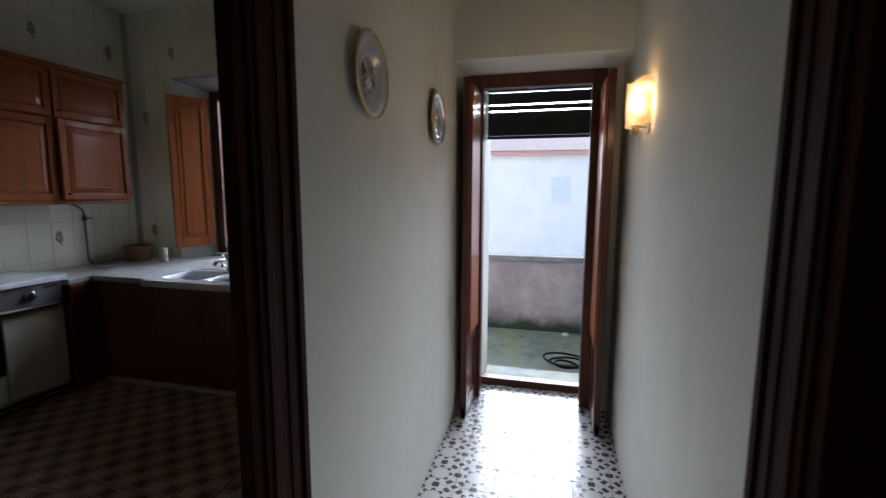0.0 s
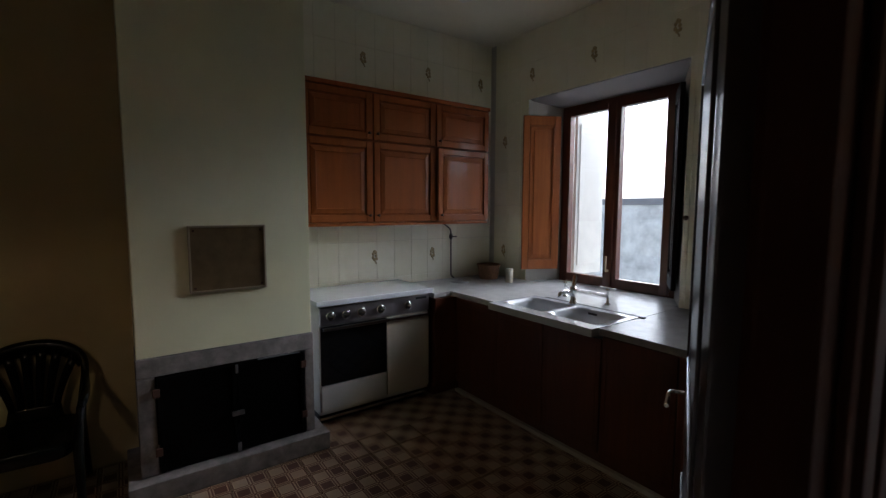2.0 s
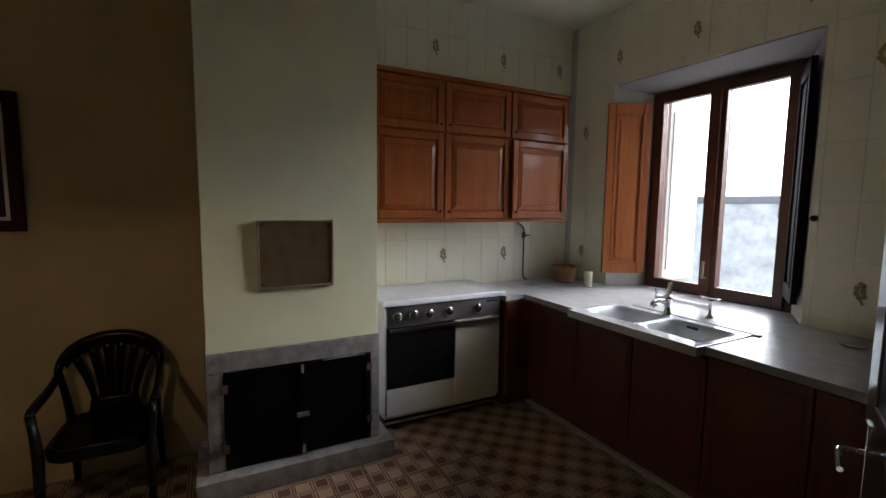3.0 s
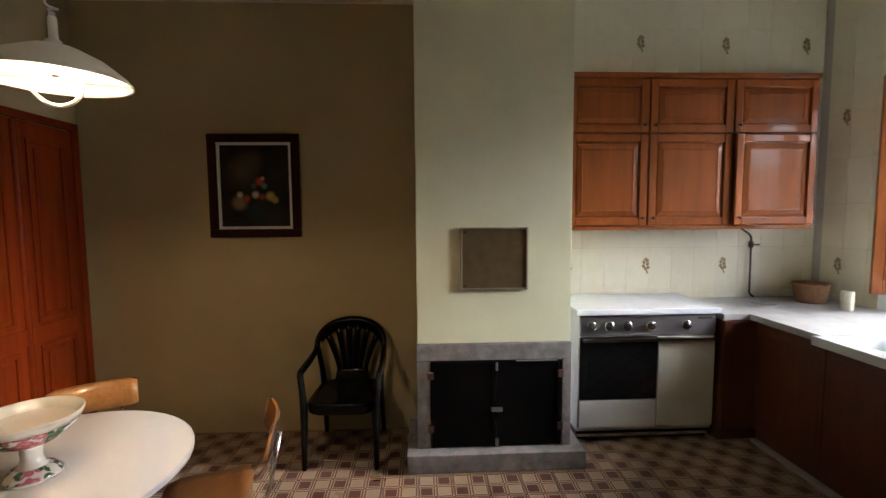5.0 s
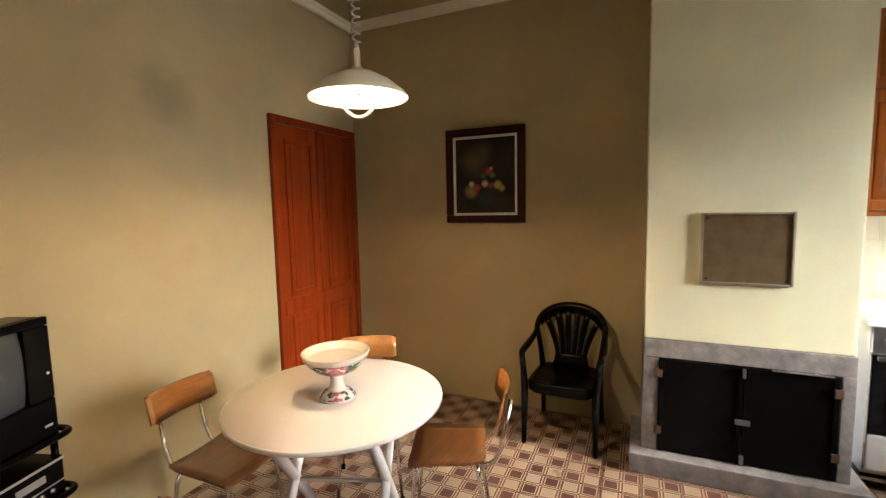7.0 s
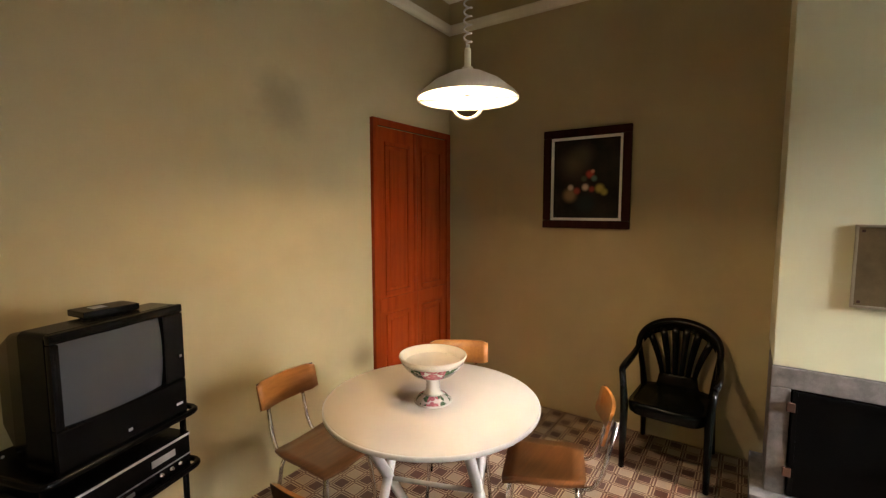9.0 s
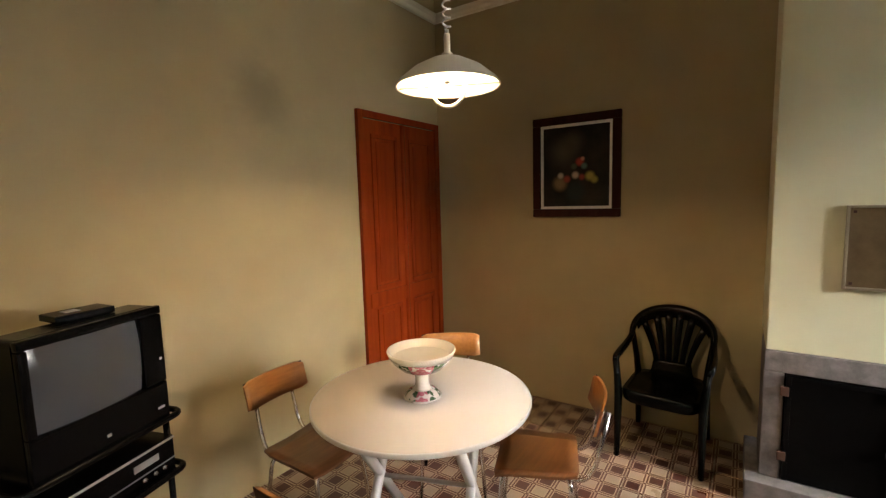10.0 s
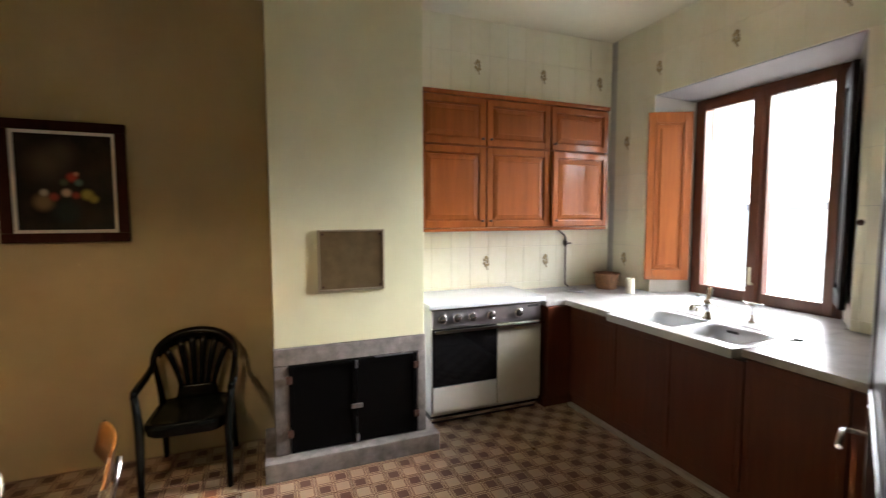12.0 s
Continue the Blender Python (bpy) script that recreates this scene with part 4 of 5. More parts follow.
single("kitchen_roll", turned([(0, 0), (0.034, 0), (0.036, 0.004), (0.036, 0.128), (0.033, 0.132), (0.014, 0.132), (0.014, 0.128), (0, 0.128)], 24), PAPER, "cream paper roll standing by the basket", "paper roll", pose(-3.93, 3.02, WZ))
gas = thing("gas_pipe", "dull metal gas pipe with a valve on the tiled wall", "pipe")
part("tube", tubes(bend([(-4.455, 2.58, 1.44), (-4.44, 2.63, 1.415), (-4.44, 2.712, 1.36), (-4.44, 2.715, 0.90), (-4.40, 2.72, 0.884)], 0.03), radius=0.0075), PIPE, gas)
part("valve", turned([(0, -0.028), (0.013, -0.028), (0.013, -0.018), (0.018, -0.015), (0.018, 0.015), (0.013, 0.018), (0.013, 0.028), (0, 0.028)], 12, (-4.44, 2.713, 1.29)), PIPE, gas)
part("tap_lever", boxes((-4.424, 2.70, 1.284, -4.405, 2.76, 1.296), bevel=0.003), PIPE, gas)
single("pot_lid", turned([(0, 0), (0.085, 0), (0.088, 0.005), (0.07, 0.012), (0.02, 0.02), (0.012, 0.035), (0, 0.037)], 24), STEEL, "flat metal lid lying on the worktop", "lid", pose(-4.21, 2.65, WZ))
single("soap_dish", turned([(0, 0.004), (0.05, 0.004), (0.062, 0.014), (0.064, 0.012), (0.052, 0), (0, 0)], 24), STEEL, "small metal dish on the worktop", "dish", pose(-2.12, 3.0, WZ))
single("wall_hook", turned([(0, 0), (0.018, 0), (0.018, 0.006), (0.008, 0.01), (0.012, 0.03), (0, 0.034)], 14), RUST, "dark round wall hook on the tiles", "hook", pose(-2.44, NORTH - 0.008, 1.505, 90))
cl = thing("ceiling_light", "square white glass ceiling light above the kitchen", "ceiling light", pose(-3.55, 2.2, TOP, 0, 0, 20))
part("glass", boxes((-0.14, -0.14, -0.085, 0.14, 0.14, -0.012), bevel=0.025), WHITE_PAINT, cl)
part("base", boxes((-0.10, -0.10, -0.0115, 0.10, 0.10, 0)), STEEL, cl)

# ---- dining end ----
TX, TY = -2.46, -1.09
tb = thing("round_table", "round cream laminate table on crossed white metal legs", "table", pose(TX, TY, 0, 0, 0, 20))
part("tabletop", turned([(0, 0.725), (0.428, 0.725), (0.44, 0.73), (0.442, 0.742), (0.437, 0.75), (0, 0.75)], 72), TABLETOP, tb)
part("edge_band", turned([(0.4425, 0.728), (0.4455, 0.731), (0.4455, 0.744), (0.4425, 0.747)], 72), WHITE_METAL, tb)
for s in (-1, 1):
    for c in (1, -1):
        part("leg", tubes([(c * -0.30, s * 0.20, 0.0), (c * 0.27, s * 0.20, 0.715)], radius=0.022, segments=4), WHITE_METAL, tb)
part("stretcher", tubes([(-0.285, -0.2, 0.02), (-0.285, 0.2, 0.02)], radius=0.012), WHITE_METAL, tb)
part("stretcher", tubes([(0.285, -0.2, 0.02), (0.285, 0.2, 0.02)], radius=0.012), WHITE_METAL, tb)
part("apron", boxes((-0.31, -0.215, 0.695, 0.31, -0.19, 0.7245), (-0.31, 0.19, 0.695, 0.31, 0.215, 0.7245), bevel=0.003), WHITE_METAL, tb)
bolt = part("pivot", tubes([(-0.015, -0.2, 0.357), (-0.015, 0.2, 0.357)], radius=0.01), WHITE_METAL, tb)

paint, n_, l_, b_ = shader("flower_painted_ceramic", 0.15, 0, 0.5)
v_ = coords(n_)
vor = n_.new("ShaderNodeTexVoronoi")
vor.inputs["Scale"].default_value = 46
l_.new(v_, vor.inputs["Vector"])
ang = n_.new("ShaderNodeSeparateXYZ")
l_.new(v_, ang.inputs[0])
a_ = math_node(n_, l_, "ARCTAN2", ang.outputs[1], ang.outputs[0])
wave = math_node(n_, l_, "COSINE", math_node(n_, l_, "MULTIPLY_ADD", a_, 3.0, -1.9))
rose = math_node(n_, l_, "GREATER_THAN", wave, 0.35)
leafy = math_node(n_, l_, "GREATER_THAN", math_node(n_, l_, "MULTIPLY_ADD", noise_tex(n_, l_, v_, 40, 2), 0.8, wave), -0.35)
pink = ramp(n_, l_, vor.outputs["Distance"], [(0.05, (0.74, 0.44, 0.42)), (0.35, (0.58, 0.20, 0.22)), (0.6, (0.46, 0.12, 0.14)), (0.75, (0.76, 0.66, 0.60))])
green = ramp(n_, l_, vor.outputs["Distance"], [(0.05, (0.16, 0.20, 0.10)), (0.4, (0.06, 0.12, 0.05)), (0.6, (0.12, 0.16, 0.10)), (0.72, (0.76, 0.70, 0.62))])
c_ = mix(n_, l_, rose, green, pink)
l_.new(mix(n_, l_, leafy, (0.76, 0.70, 0.62), c_), b_.inputs["Base Color"])
bowl = thing("fruit_bowl", "white footed ceramic bowl painted with pink flowers and leaves", "bowl", pose(TX + 0.02, TY + 0.02, 0.7505))
IVORY = plain("ivory_ceramic", (0.76, 0.71, 0.62), 0.14, vary=0.03, relief=0, coat=0.5)
part("dish", turned([(0.0, 0.112), (0.035, 0.115), (0.075, 0.135), (0.115, 0.17), (0.132, 0.196), (0.137, 0.197), (0.139, 0.192), (0.128, 0.168)], 48), IVORY, bowl)
part("painted_band", turned([(0.1285, 0.1675), (0.112, 0.146), (0.085, 0.121), (0.05, 0.104), (0.034, 0.10)], 48), paint, bowl, "pink roses and green leaves")
part("stem", turned([(0.034, 0.10), (0.028, 0.09), (0.027, 0.06), (0.033, 0.04), (0.042, 0.034)], 32), IVORY, bowl)
part("foot", turned([(0.042, 0.0335), (0.058, 0.026), (0.070, 0.012), (0.074, 0.004), (0.072, 0.0), (0, 0.0)], 40), paint, bowl)
part("foot_rim", tubes([(0.0745 * math.cos(a), 0.0745 * math.sin(a), 0.004) for a in (2 * math.pi * i / 40 for i in range(41))], radius=0.0035), IVORY, bowl)


def dining_chair(m):
    """Stacking chair: curved laminate seat and back on bent chrome tube. Faces its own +y."""
    ch = thing("dining_chair", "chrome-framed chair with brown laminate seat and backrest", "chair", m, "chairs round the table")
    bm = bmesh.new()
    cols, rows = 7, 6
    grid = []
    for side in (0, -0.011):
        for i in range(rows + 1):
            for j in range(cols + 1):
                u, w = j / cols * 2 - 1, i / rows * 2 - 1
                x = 0.17 * u * (1 + 0.06 * w)
                y = 0.165 * w
                if abs(u) > 0.9 and abs(w) > 0.9:
                    x, y = x * 0.95, y * 0.95
                grid.append(bm.verts.new((x, y, 0.462 + side + 0.012 * u * u - (0.02 * max(0, w - 0.4) ** 2 * 2) + 0.012 * max(0, -w - 0.3))))
    count = (rows + 1) * (cols + 1)
    for i in range(rows):
        for j in range(cols):
            a = i * (cols + 1) + j
            q = (a, a + 1, a + cols + 2, a + cols + 1)
            bm.faces.new([grid[k] for k in q]).smooth = True
            bm.faces.new([grid[k + count] for k in q[::-1]]).smooth = True
    rim = [j for j in range(cols + 1)] + [i * (cols + 1) + cols for i in range(1, rows + 1)] + [rows * (cols + 1) + j for j in range(cols - 1, -1, -1)] + [i * (cols + 1) for i in range(rows - 1, 0, -1)]
    for a, b in zip(rim, rim[1:] + rim[:1]):
        bm.faces.new((grid[a], grid[a + count], grid[b + count], grid[b]))
    part("seat", bm, SEAT_WOOD, ch)
    bm = bmesh.new()
    front, back = [], []
    for i in range(11):
        u = i / 10 * 2 - 1
        y = -0.215 - 0.028 * (1 - u * u)
        e = 0.012 * (abs(u) > 0.95)
        for lst, dy in ((front, 0.005), (back, -0.006)):
            lst.append([bm.verts.new((0.168 * u, y + dy - 0.012 * k, z)) for k, z in ((0, 0.642 + e), (1, 0.704), (2, 0.768 - e))])
    for i in range(10):
        for k in range(2):
            bm.faces.new((front[i][k], front[i + 1][k], front[i + 1][k + 1], front[i][k + 1])).smooth = True
            bm.faces.new((back[i][k + 1], back[i + 1][k + 1], back[i + 1][k], back[i][k])).smooth = True
        for k in (0, 2):
            bm.faces.new((front[i][k], back[i][k], back[i + 1][k], front[i + 1][k]))
    for i in (0, 10):
        for k in range(2):
            bm.faces.new((front[i][k], front[i][k + 1], back[i][k + 1], back[i][k]))
    rest = part("backrest", bm, CHAIR_WOOD, ch, "curved plywood backrest")
    # thin skin added behind the backrest, darkened in colour for its shadow side
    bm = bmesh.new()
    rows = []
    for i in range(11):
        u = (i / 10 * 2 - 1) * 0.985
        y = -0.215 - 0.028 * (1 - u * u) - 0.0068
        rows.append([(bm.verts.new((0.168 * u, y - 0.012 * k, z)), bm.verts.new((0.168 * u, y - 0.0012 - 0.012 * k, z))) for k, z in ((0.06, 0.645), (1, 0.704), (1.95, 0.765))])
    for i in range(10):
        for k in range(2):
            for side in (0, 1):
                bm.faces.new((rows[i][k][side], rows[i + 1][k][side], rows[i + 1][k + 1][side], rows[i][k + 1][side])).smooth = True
    part("rear_veneer", bm, REAR_SHADED, rest, "rear face with its shade put into a dark brown")
    for s in (-1, 1):
        part("back_tube", tubes(bend([(s * 0.11, 0.13, 0.439), (s * 0.11, -0.19, 0.439), (s * 0.105, -0.226, 0.50), (s * 0.10, -0.272, 0.725)], 0.035), radius=0.0095), CHROME, ch)
        for y0, y1 in ((0.13, 0.175), (-0.13, -0.19)):
            leg = part("leg", tubes(bend([(s * 0.02, y0, 0.439), (s * 0.135, y0, 0.439), (s * 0.165, y1, 0.0)], 0.04), radius=0.0095), CHROME, ch)
            part("rubber_foot", tubes([(s * 0.1655, y1, 0.0), (s * 0.1635, y1 * 0.998, 0.025)], radius=0.0125), BLACK_PLASTIC, leg)
    return ch


def facing(x, y, tx, ty):
    return pose(x, y, 0, 0, 0, math.degrees(math.atan2(ty - y, tx - x)) - 90)


first = dining_chair(facing(-2.29, -1.56, -2.33, -1.09))
for m in (facing(-2.735, -0.70, -2.57, -1.17), facing(-2.945, -1.265, -2.10, -0.73), facing(-1.985, -1.0, -2.46, -1.09)):
    copy_thing(first, m)


def vane(bm, rows):
    """A flat moulded strip through rows of (centre x, y, z, half width, half thickness), its edges rounded."""
    rings = []
    for x, y, z, w, t in rows:
        rings.append([bm.verts.new((x + w * math.cos(a), y + t * math.sin(a), z)) for a in (2 * math.pi * k / 12 for k in range(12))])
    for p, q in zip(rings, rings[1:]):
        for k in range(12):
            bm.faces.new((p[k], p[(k + 1) % 12], q[(k + 1) % 12], q[k])).smooth = True
    bm.faces.new(rings[0][::-1]), bm.faces.new(rings[-1])


def armchair(m):
    """Moulded plastic garden chair. Faces its own +y."""
    ch = thing("garden_chair", "dark green moulded plastic armchair with a slatted back", "chair", m)
    bm = bmesh.new()
    rings = []
    for grow, z, lift in ((0.93, 0.345, 0), (1.0, 0.36, 0), (1.02, 0.40, 0.012), (0.98, 0.412, 0.014), (0.86, 0.402, 0.006), (0.5, 0.388, 0)):
        rings.append([bm.verts.new((a * grow, b * grow, z + lift * max(0.0, b) / 0.22)) for a, b in rounded(-0.235, -0.21, 0.235, 0.235, 0.09, 6)])
    for a, b in zip(rings, rings[1:]):
        for k in range(len(a)):
            j = (k + 1) % len(a)
            bm.faces.new((a[k], a[j], b[j], b[k])).smooth = True
    bm.faces.new(rings[-1])
    part("seat", bm, CHAIR_PLASTIC, ch)
    # arch of the back, falling away into the arms
    path, radii = [], []
    for k in range(33):
        a = math.pi * k / 32
        c, h = math.cos(a), math.sin(a)
        path.append((0.262 * c * (1 + 0.04 * h), -0.15 - 0.125 * h, 0.655 + 0.17 * h ** 0.75))
        radii.append(0.021 + 0.009 * h)
    arm = [(0.272, 0.215, 0.588), (0.279, 0.17, 0.60), (0.28, 0.08, 0.605), (0.276, -0.02, 0.613), (0.268, -0.09, 0.632)]
    path = arm + path + [(-x, y, z) for x, y, z in arm[::-1]]
    radii = [0.018, 0.023, 0.025, 0.024, 0.022] + radii + [0.022, 0.024, 0.025, 0.023, 0.018]
    bm = bmesh.new()
    tube(bm, path, radii, 12)
    part("back_and_arm_rail", bm, CHAIR_PLASTIC, ch)
    bm = bmesh.new()
    vane(bm, [(0, -0.19, 0.385, 0.155, 0.012), (0, -0.202, 0.43, 0.135, 0.011), (0, -0.21, 0.475, 0.128, 0.009), (0, -0.213, 0.49, 0.12, 0.004)])
    part("lower_back", bm, CHAIR_PLASTIC, ch)
    for i in range(6):
        u = (i - 2.5) / 2.5
        top = 0.815 - 0.075 * u * u
        bm = bmesh.new()
        vane(bm, [(u * (0.105 + 0.098 * f ** 1.4), -0.21 - 0.062 * f + 0.045 * u * u * f, 0.47 + (top - 0.47) * f, 0.0165 + 0.011 * f, 0.007) for f in (0.0, 0.2, 0.4, 0.6, 0.8, 1.0)])
        part("slat", bm, CHAIR_PLASTIC, ch)
    bm = bmesh.new()
    for k in range(16):
        a, b = (math.pi * (0.12 + 0.76 * q / 16) for q in (k, k + 1))
        quad = []
        for ang in (a, b):
            c, h = math.cos(ang), math.sin(ang)
            x, y, z = 0.262 * c * (1 + 0.04 * h), -0.15 - 0.125 * h, 0.655 + 0.17 * h ** 0.75
            quad.append([(x, y + 0.008, z), (x * 0.93, y + 0.014, z - 0.055), (x * 0.93, y, z - 0.055), (x, y - 0.008, z)])
        va, vb = [[bm.verts.new(q) for q in ring] for ring in quad]
        for k2 in range(4):
            bm.faces.new((va[k2], va[(k2 + 1) % 4], vb[(k2 + 1) % 4], vb[k2])).smooth = True
        bm.faces.new(va[::-1]), bm.faces.new(vb)
    part("top_band", bm, CHAIR_PLASTIC, ch)
    for s in (-1, 1):
        bm = bmesh.new()
        vane(bm, [(s * 0.272, 0.2, 0.592, 0.020, 0.028), (s * 0.262, 0.2, 0.50, 0.021, 0.030), (s * 0.250, 0.205, 0.38, 0.026, 0.034), (s * 0.252, 0.222, 0.0, 0.018, 0.022)])
        part("leg", bm, CHAIR_PLASTIC, ch)
        bm = bmesh.new()
        vane(bm, [(s * 0.258, -0.165, 0.66, 0.018, 0.022), (s * 0.235, -0.185, 0.50, 0.022, 0.024), (s * 0.222, -0.195, 0.37, 0.026, 0.03), (s * 0.235, -0.262, 0.0, 0.018, 0.02)])
        part("leg", bm, CHAIR_PLASTIC, ch)
    return ch


armchair(pose(-3.915, -0.365, 0, 0, 0, -92) @ Matrix.Diagonal((0.87, 1, 0.975, 1)))

# still-life picture
oil, n_, l_, b_ = shader("dark_still_life", 0.45)
b_.inputs["Specular IOR Level"].default_value = 0.2
v_ = coords(n_)
mpn = n_.new("ShaderNodeSeparateXYZ")
l_.new(v_, mpn.inputs[0])


def blob(y, z, r, colour, base, soft=0.25):
    dy, dz = math_node(n_, l_, "SUBTRACT", mpn.outputs[1], y), math_node(n_, l_, "SUBTRACT", mpn.outputs[2], z)
    d = math_node(n_, l_, "SQRT", math_node(n_, l_, "ADD", math_node(n_, l_, "MULTIPLY", dy, dy), math_node(n_, l_, "MULTIPLY", dz, dz)))
    f = n_.new("ShaderNodeMapRange")
    f.interpolation_type = "SMOOTHSTEP"
    f.inputs[1].default_value, f.inputs[2].default_value, f.inputs[3].default_value, f.inputs[4].default_value = r * soft, r, 1.0, 0.0
    l_.new(d, f.inputs[0])
    return mix(n_, l_, f.outputs[0], base, colour)


c_ = ramp(n_, l_, noise_tex(n_, l_, v_, 6, 5), [(0.3, (0.008, 0.006, 0.005)), (0.7, (0.03, 0.022, 0.014))])
c_ = blob(-0.08, 0.11, 0.15, (0.09, 0.065, 0.04), c_, 0.0)
c_ = blob(-0.02, 0.17, 0.11, (0.075, 0.055, 0.035), c_, 0.0)
for y, z, r, col in ((0.0, -0.17, 0.10, (0.02, 0.03, 0.025)), (-0.11, -0.115, 0.07, (0.25, 0.15, 0.07)), (-0.06, -0.085, 0.035, (0.35, 0.06, 0.04)), (-0.105, -0.06, 0.03, (0.5, 0.38, 0.26)), (0.0, -0.06, 0.035, (0.55, 0.38, 0.25)), (0.045, -0.075, 0.03, (0.30, 0.05, 0.03)), (0.10, -0.07, 0.045, (0.42, 0.32, 0.06)), (0.13, -0.095, 0.035, (0.35, 0.28, 0.05)), (0.03, 0.03, 0.04, (0.40, 0.05, 0.03)), (0.06, 0.0, 0.03, (0.10, 0.16, 0.12)), (-0.01, 0.0, 0.03, (0.08, 0.09, 0.05)), (0.05, 0.05, 0.02, (0.55, 0.22, 0.12))):
    c_ = blob(y, z, r, col, c_)
l_.new(c_, b_.inputs["Base Color"])
bump(n_, l_, b_, noise_tex(n_, l_, v_, 70, 4), 0.2, 0.003)
pic = thing("picture", "dark still-life painting of fruit in a brown frame", "picture", pose(WEST, -1.0, 1.745))
PW, PH = 0.305, 0.35
bm = bmesh.new()
for y0, z0, y1, z1 in ((-PW, -PH, PW, -PH + 0.055), (-PW, PH - 0.055, PW, PH), (-PW, -PH + 0.0555, -PW + 0.055, PH - 0.0555), (PW - 0.055, -PH + 0.0555, PW, PH - 0.0555)):
    box(bm, 0.001, y0, z0, 0.035, y1, z1, bevel=0.008)
part("frame", bm, FRAME_DARK, pic, "dark brown wooden frame")
a, c = PW - 0.056, PH - 0.056
part("slip", boxes((0.004, -a, -c, 0.02, a, -c + 0.018), (0.004, -a, c - 0.018, 0.02, a, c), (0.004, -a, -c + 0.0185, 0.02, -a + 0.018, c - 0.0185), (0.004, a - 0.018, -c + 0.0185, 0.02, a, c - 0.0185), bevel=0.003), WHITE_PAINT, pic, "off-white inner slip")
part("canvas", boxes((0.004, -a + 0.0185, -c + 0.0185, 0.010, a - 0.0185, c - 0.0185)), oil, pic, "painted fruit and flowers on a dark ground")

# pendant lamp
pl = thing("pendant_lamp", "cream dome pendant lamp, lit, on a coiled cord", "pendant lamp", pose(PENDANT[0], PENDANT[1], 0))
part("shade", turned([(0.026, 2.028), (0.06, 2.02), (0.12, 1.99), (0.17, 1.95), (0.183, 1.933), (0.183, 1.928), (0.177, 1.931), (0.166, 1.945), (0.117, 1.983), (0.058, 2.012), (0.024, 2.019)], 64), SHADE, pl)
part("cap", turned([(0.0, 2.107), (0.0095, 2.107), (0.0115, 2.10), (0.0115, 2.046), (0.019, 2.041), (0.02, 2.031), (0.018, 2.028), (0, 2.028)], 24), SHADE, pl)
part("cord_grip", turned([(0, 2.12), (0.007, 2.12), (0.008, 2.1075), (0, 2.1075)], 14), WHITE_METAL, pl)
steps = 36 * 12
coil = [(0.0135 * math.cos(i * math.pi / 6), 0.0135 * math.sin(i * math.pi / 6), 2.12 + (TOP - 0.045 - 2.12) * i / steps) for i in range(steps + 1)]
part("coiled_cord", tubes(coil, radius=0.0033, segments=6), WHITE_METAL, pl)
part("ceiling_rose", turned([(0, TOP - 0.001), (0.05, TOP - 0.001), (0.048, TOP - 0.03), (0.02, TOP - 0.045), (0, TOP - 0.045)], 24), WHITE_METAL, pl)
part("socket", turned([(0, 2.0185), (0.016, 2.0185), (0.016, 2.013), (0, 2.013)], 20), SHADE, pl)
bulb = part("bulb", turned([(0, 1.962), (0.010, 1.962), (0.016, 1.956), (0.0165, 1.95), (0.0, 1.95)], 20), BULB, pl)
part("silvered_tip", turned([(0, 1.9495), (0.0165, 1.9495), (0.013, 1.941), (0.006, 1.937), (0, 1.936)], 20), STEEL, bulb, "silvered bulb tip")
part("pull_handle", tubes([(0.062 * math.cos(a), 0.0, 1.934 - 0.072 * math.sin(a)) for a in (math.pi * i / 16 for i in range(17))], radius=0.006), SHADE, pl).matrix_basis = pose(0, 0, 0, 0, 0, 115)
part("crossbar", tubes([(-0.176, 0, 1.934), (0.176, 0, 1.934)], radius=0.005), SHADE, pl).matrix_basis = pose(0, 0, 0, 0, 0, 115)

# television on its trolley
TV = pose(-1.554, -1.634, 0, 0, 0, 18)
tr = thing("tv_trolley", "black tubular trolley carrying the television", "trolley", TV)
for z in (0.797, 0.592, 0.2):
    sh = part("shelf", boxes((-0.235, -0.33, z - 0.014, 0.235, 0.0, z), bevel=0.003), BLACK_PLASTIC, tr)
    part("shelf_rail", tubes(bend([(-0.255, -0.33, z + 0.006), (-0.255, 0.03, z + 0.006), (0.255, 0.03, z + 0.006), (0.255, -0.33, z + 0.006)], 0.045), radius=0.011), BLACK_PLASTIC, sh)
for x in (-0.225, 0.225):
    for y in (-0.31, -0.02):
        part("leg", tubes([(x, y, 0.03), (x, y, 0.782)], radius=0.011), BLACK_PLASTIC, tr)
        part("castor", turned([(0, -0.022), (0.012, -0.02), (0.022, 0), (0.012, 0.02), (0, 0.022)], 14), BLACK_PLASTIC, tr).matrix_basis = pose(x, y, 0.022)
tv = thing("television", "black cathode-ray television, switched off", "television", TV @ pose(0, 0, 0.798))
bm = bmesh.new()
secs = ((0.0, 0.21, 0.0, 0.407), (-0.10, 0.21, 0.0, 0.407), (-0.2, 0.18, 0.02, 0.385), (-0.36, 0.12, 0.05, 0.32))
rings = [[bm.verts.new((a, y, b)) for a, b in rounded(-w, z0, w, z1, 0.018)] for y, w, z0, z1 in secs]
for p, q in zip(rings, rings[1:]):
    for k in range(len(p)):
        j = (k + 1) % len(p)
        bm.faces.new((p[k], p[j], q[j], q[k]))
bm.faces.new(rings[0]), bm.faces.new(rings[-1][::-1])
part("cabinet", bm, BLACK_PLASTIC, tv)
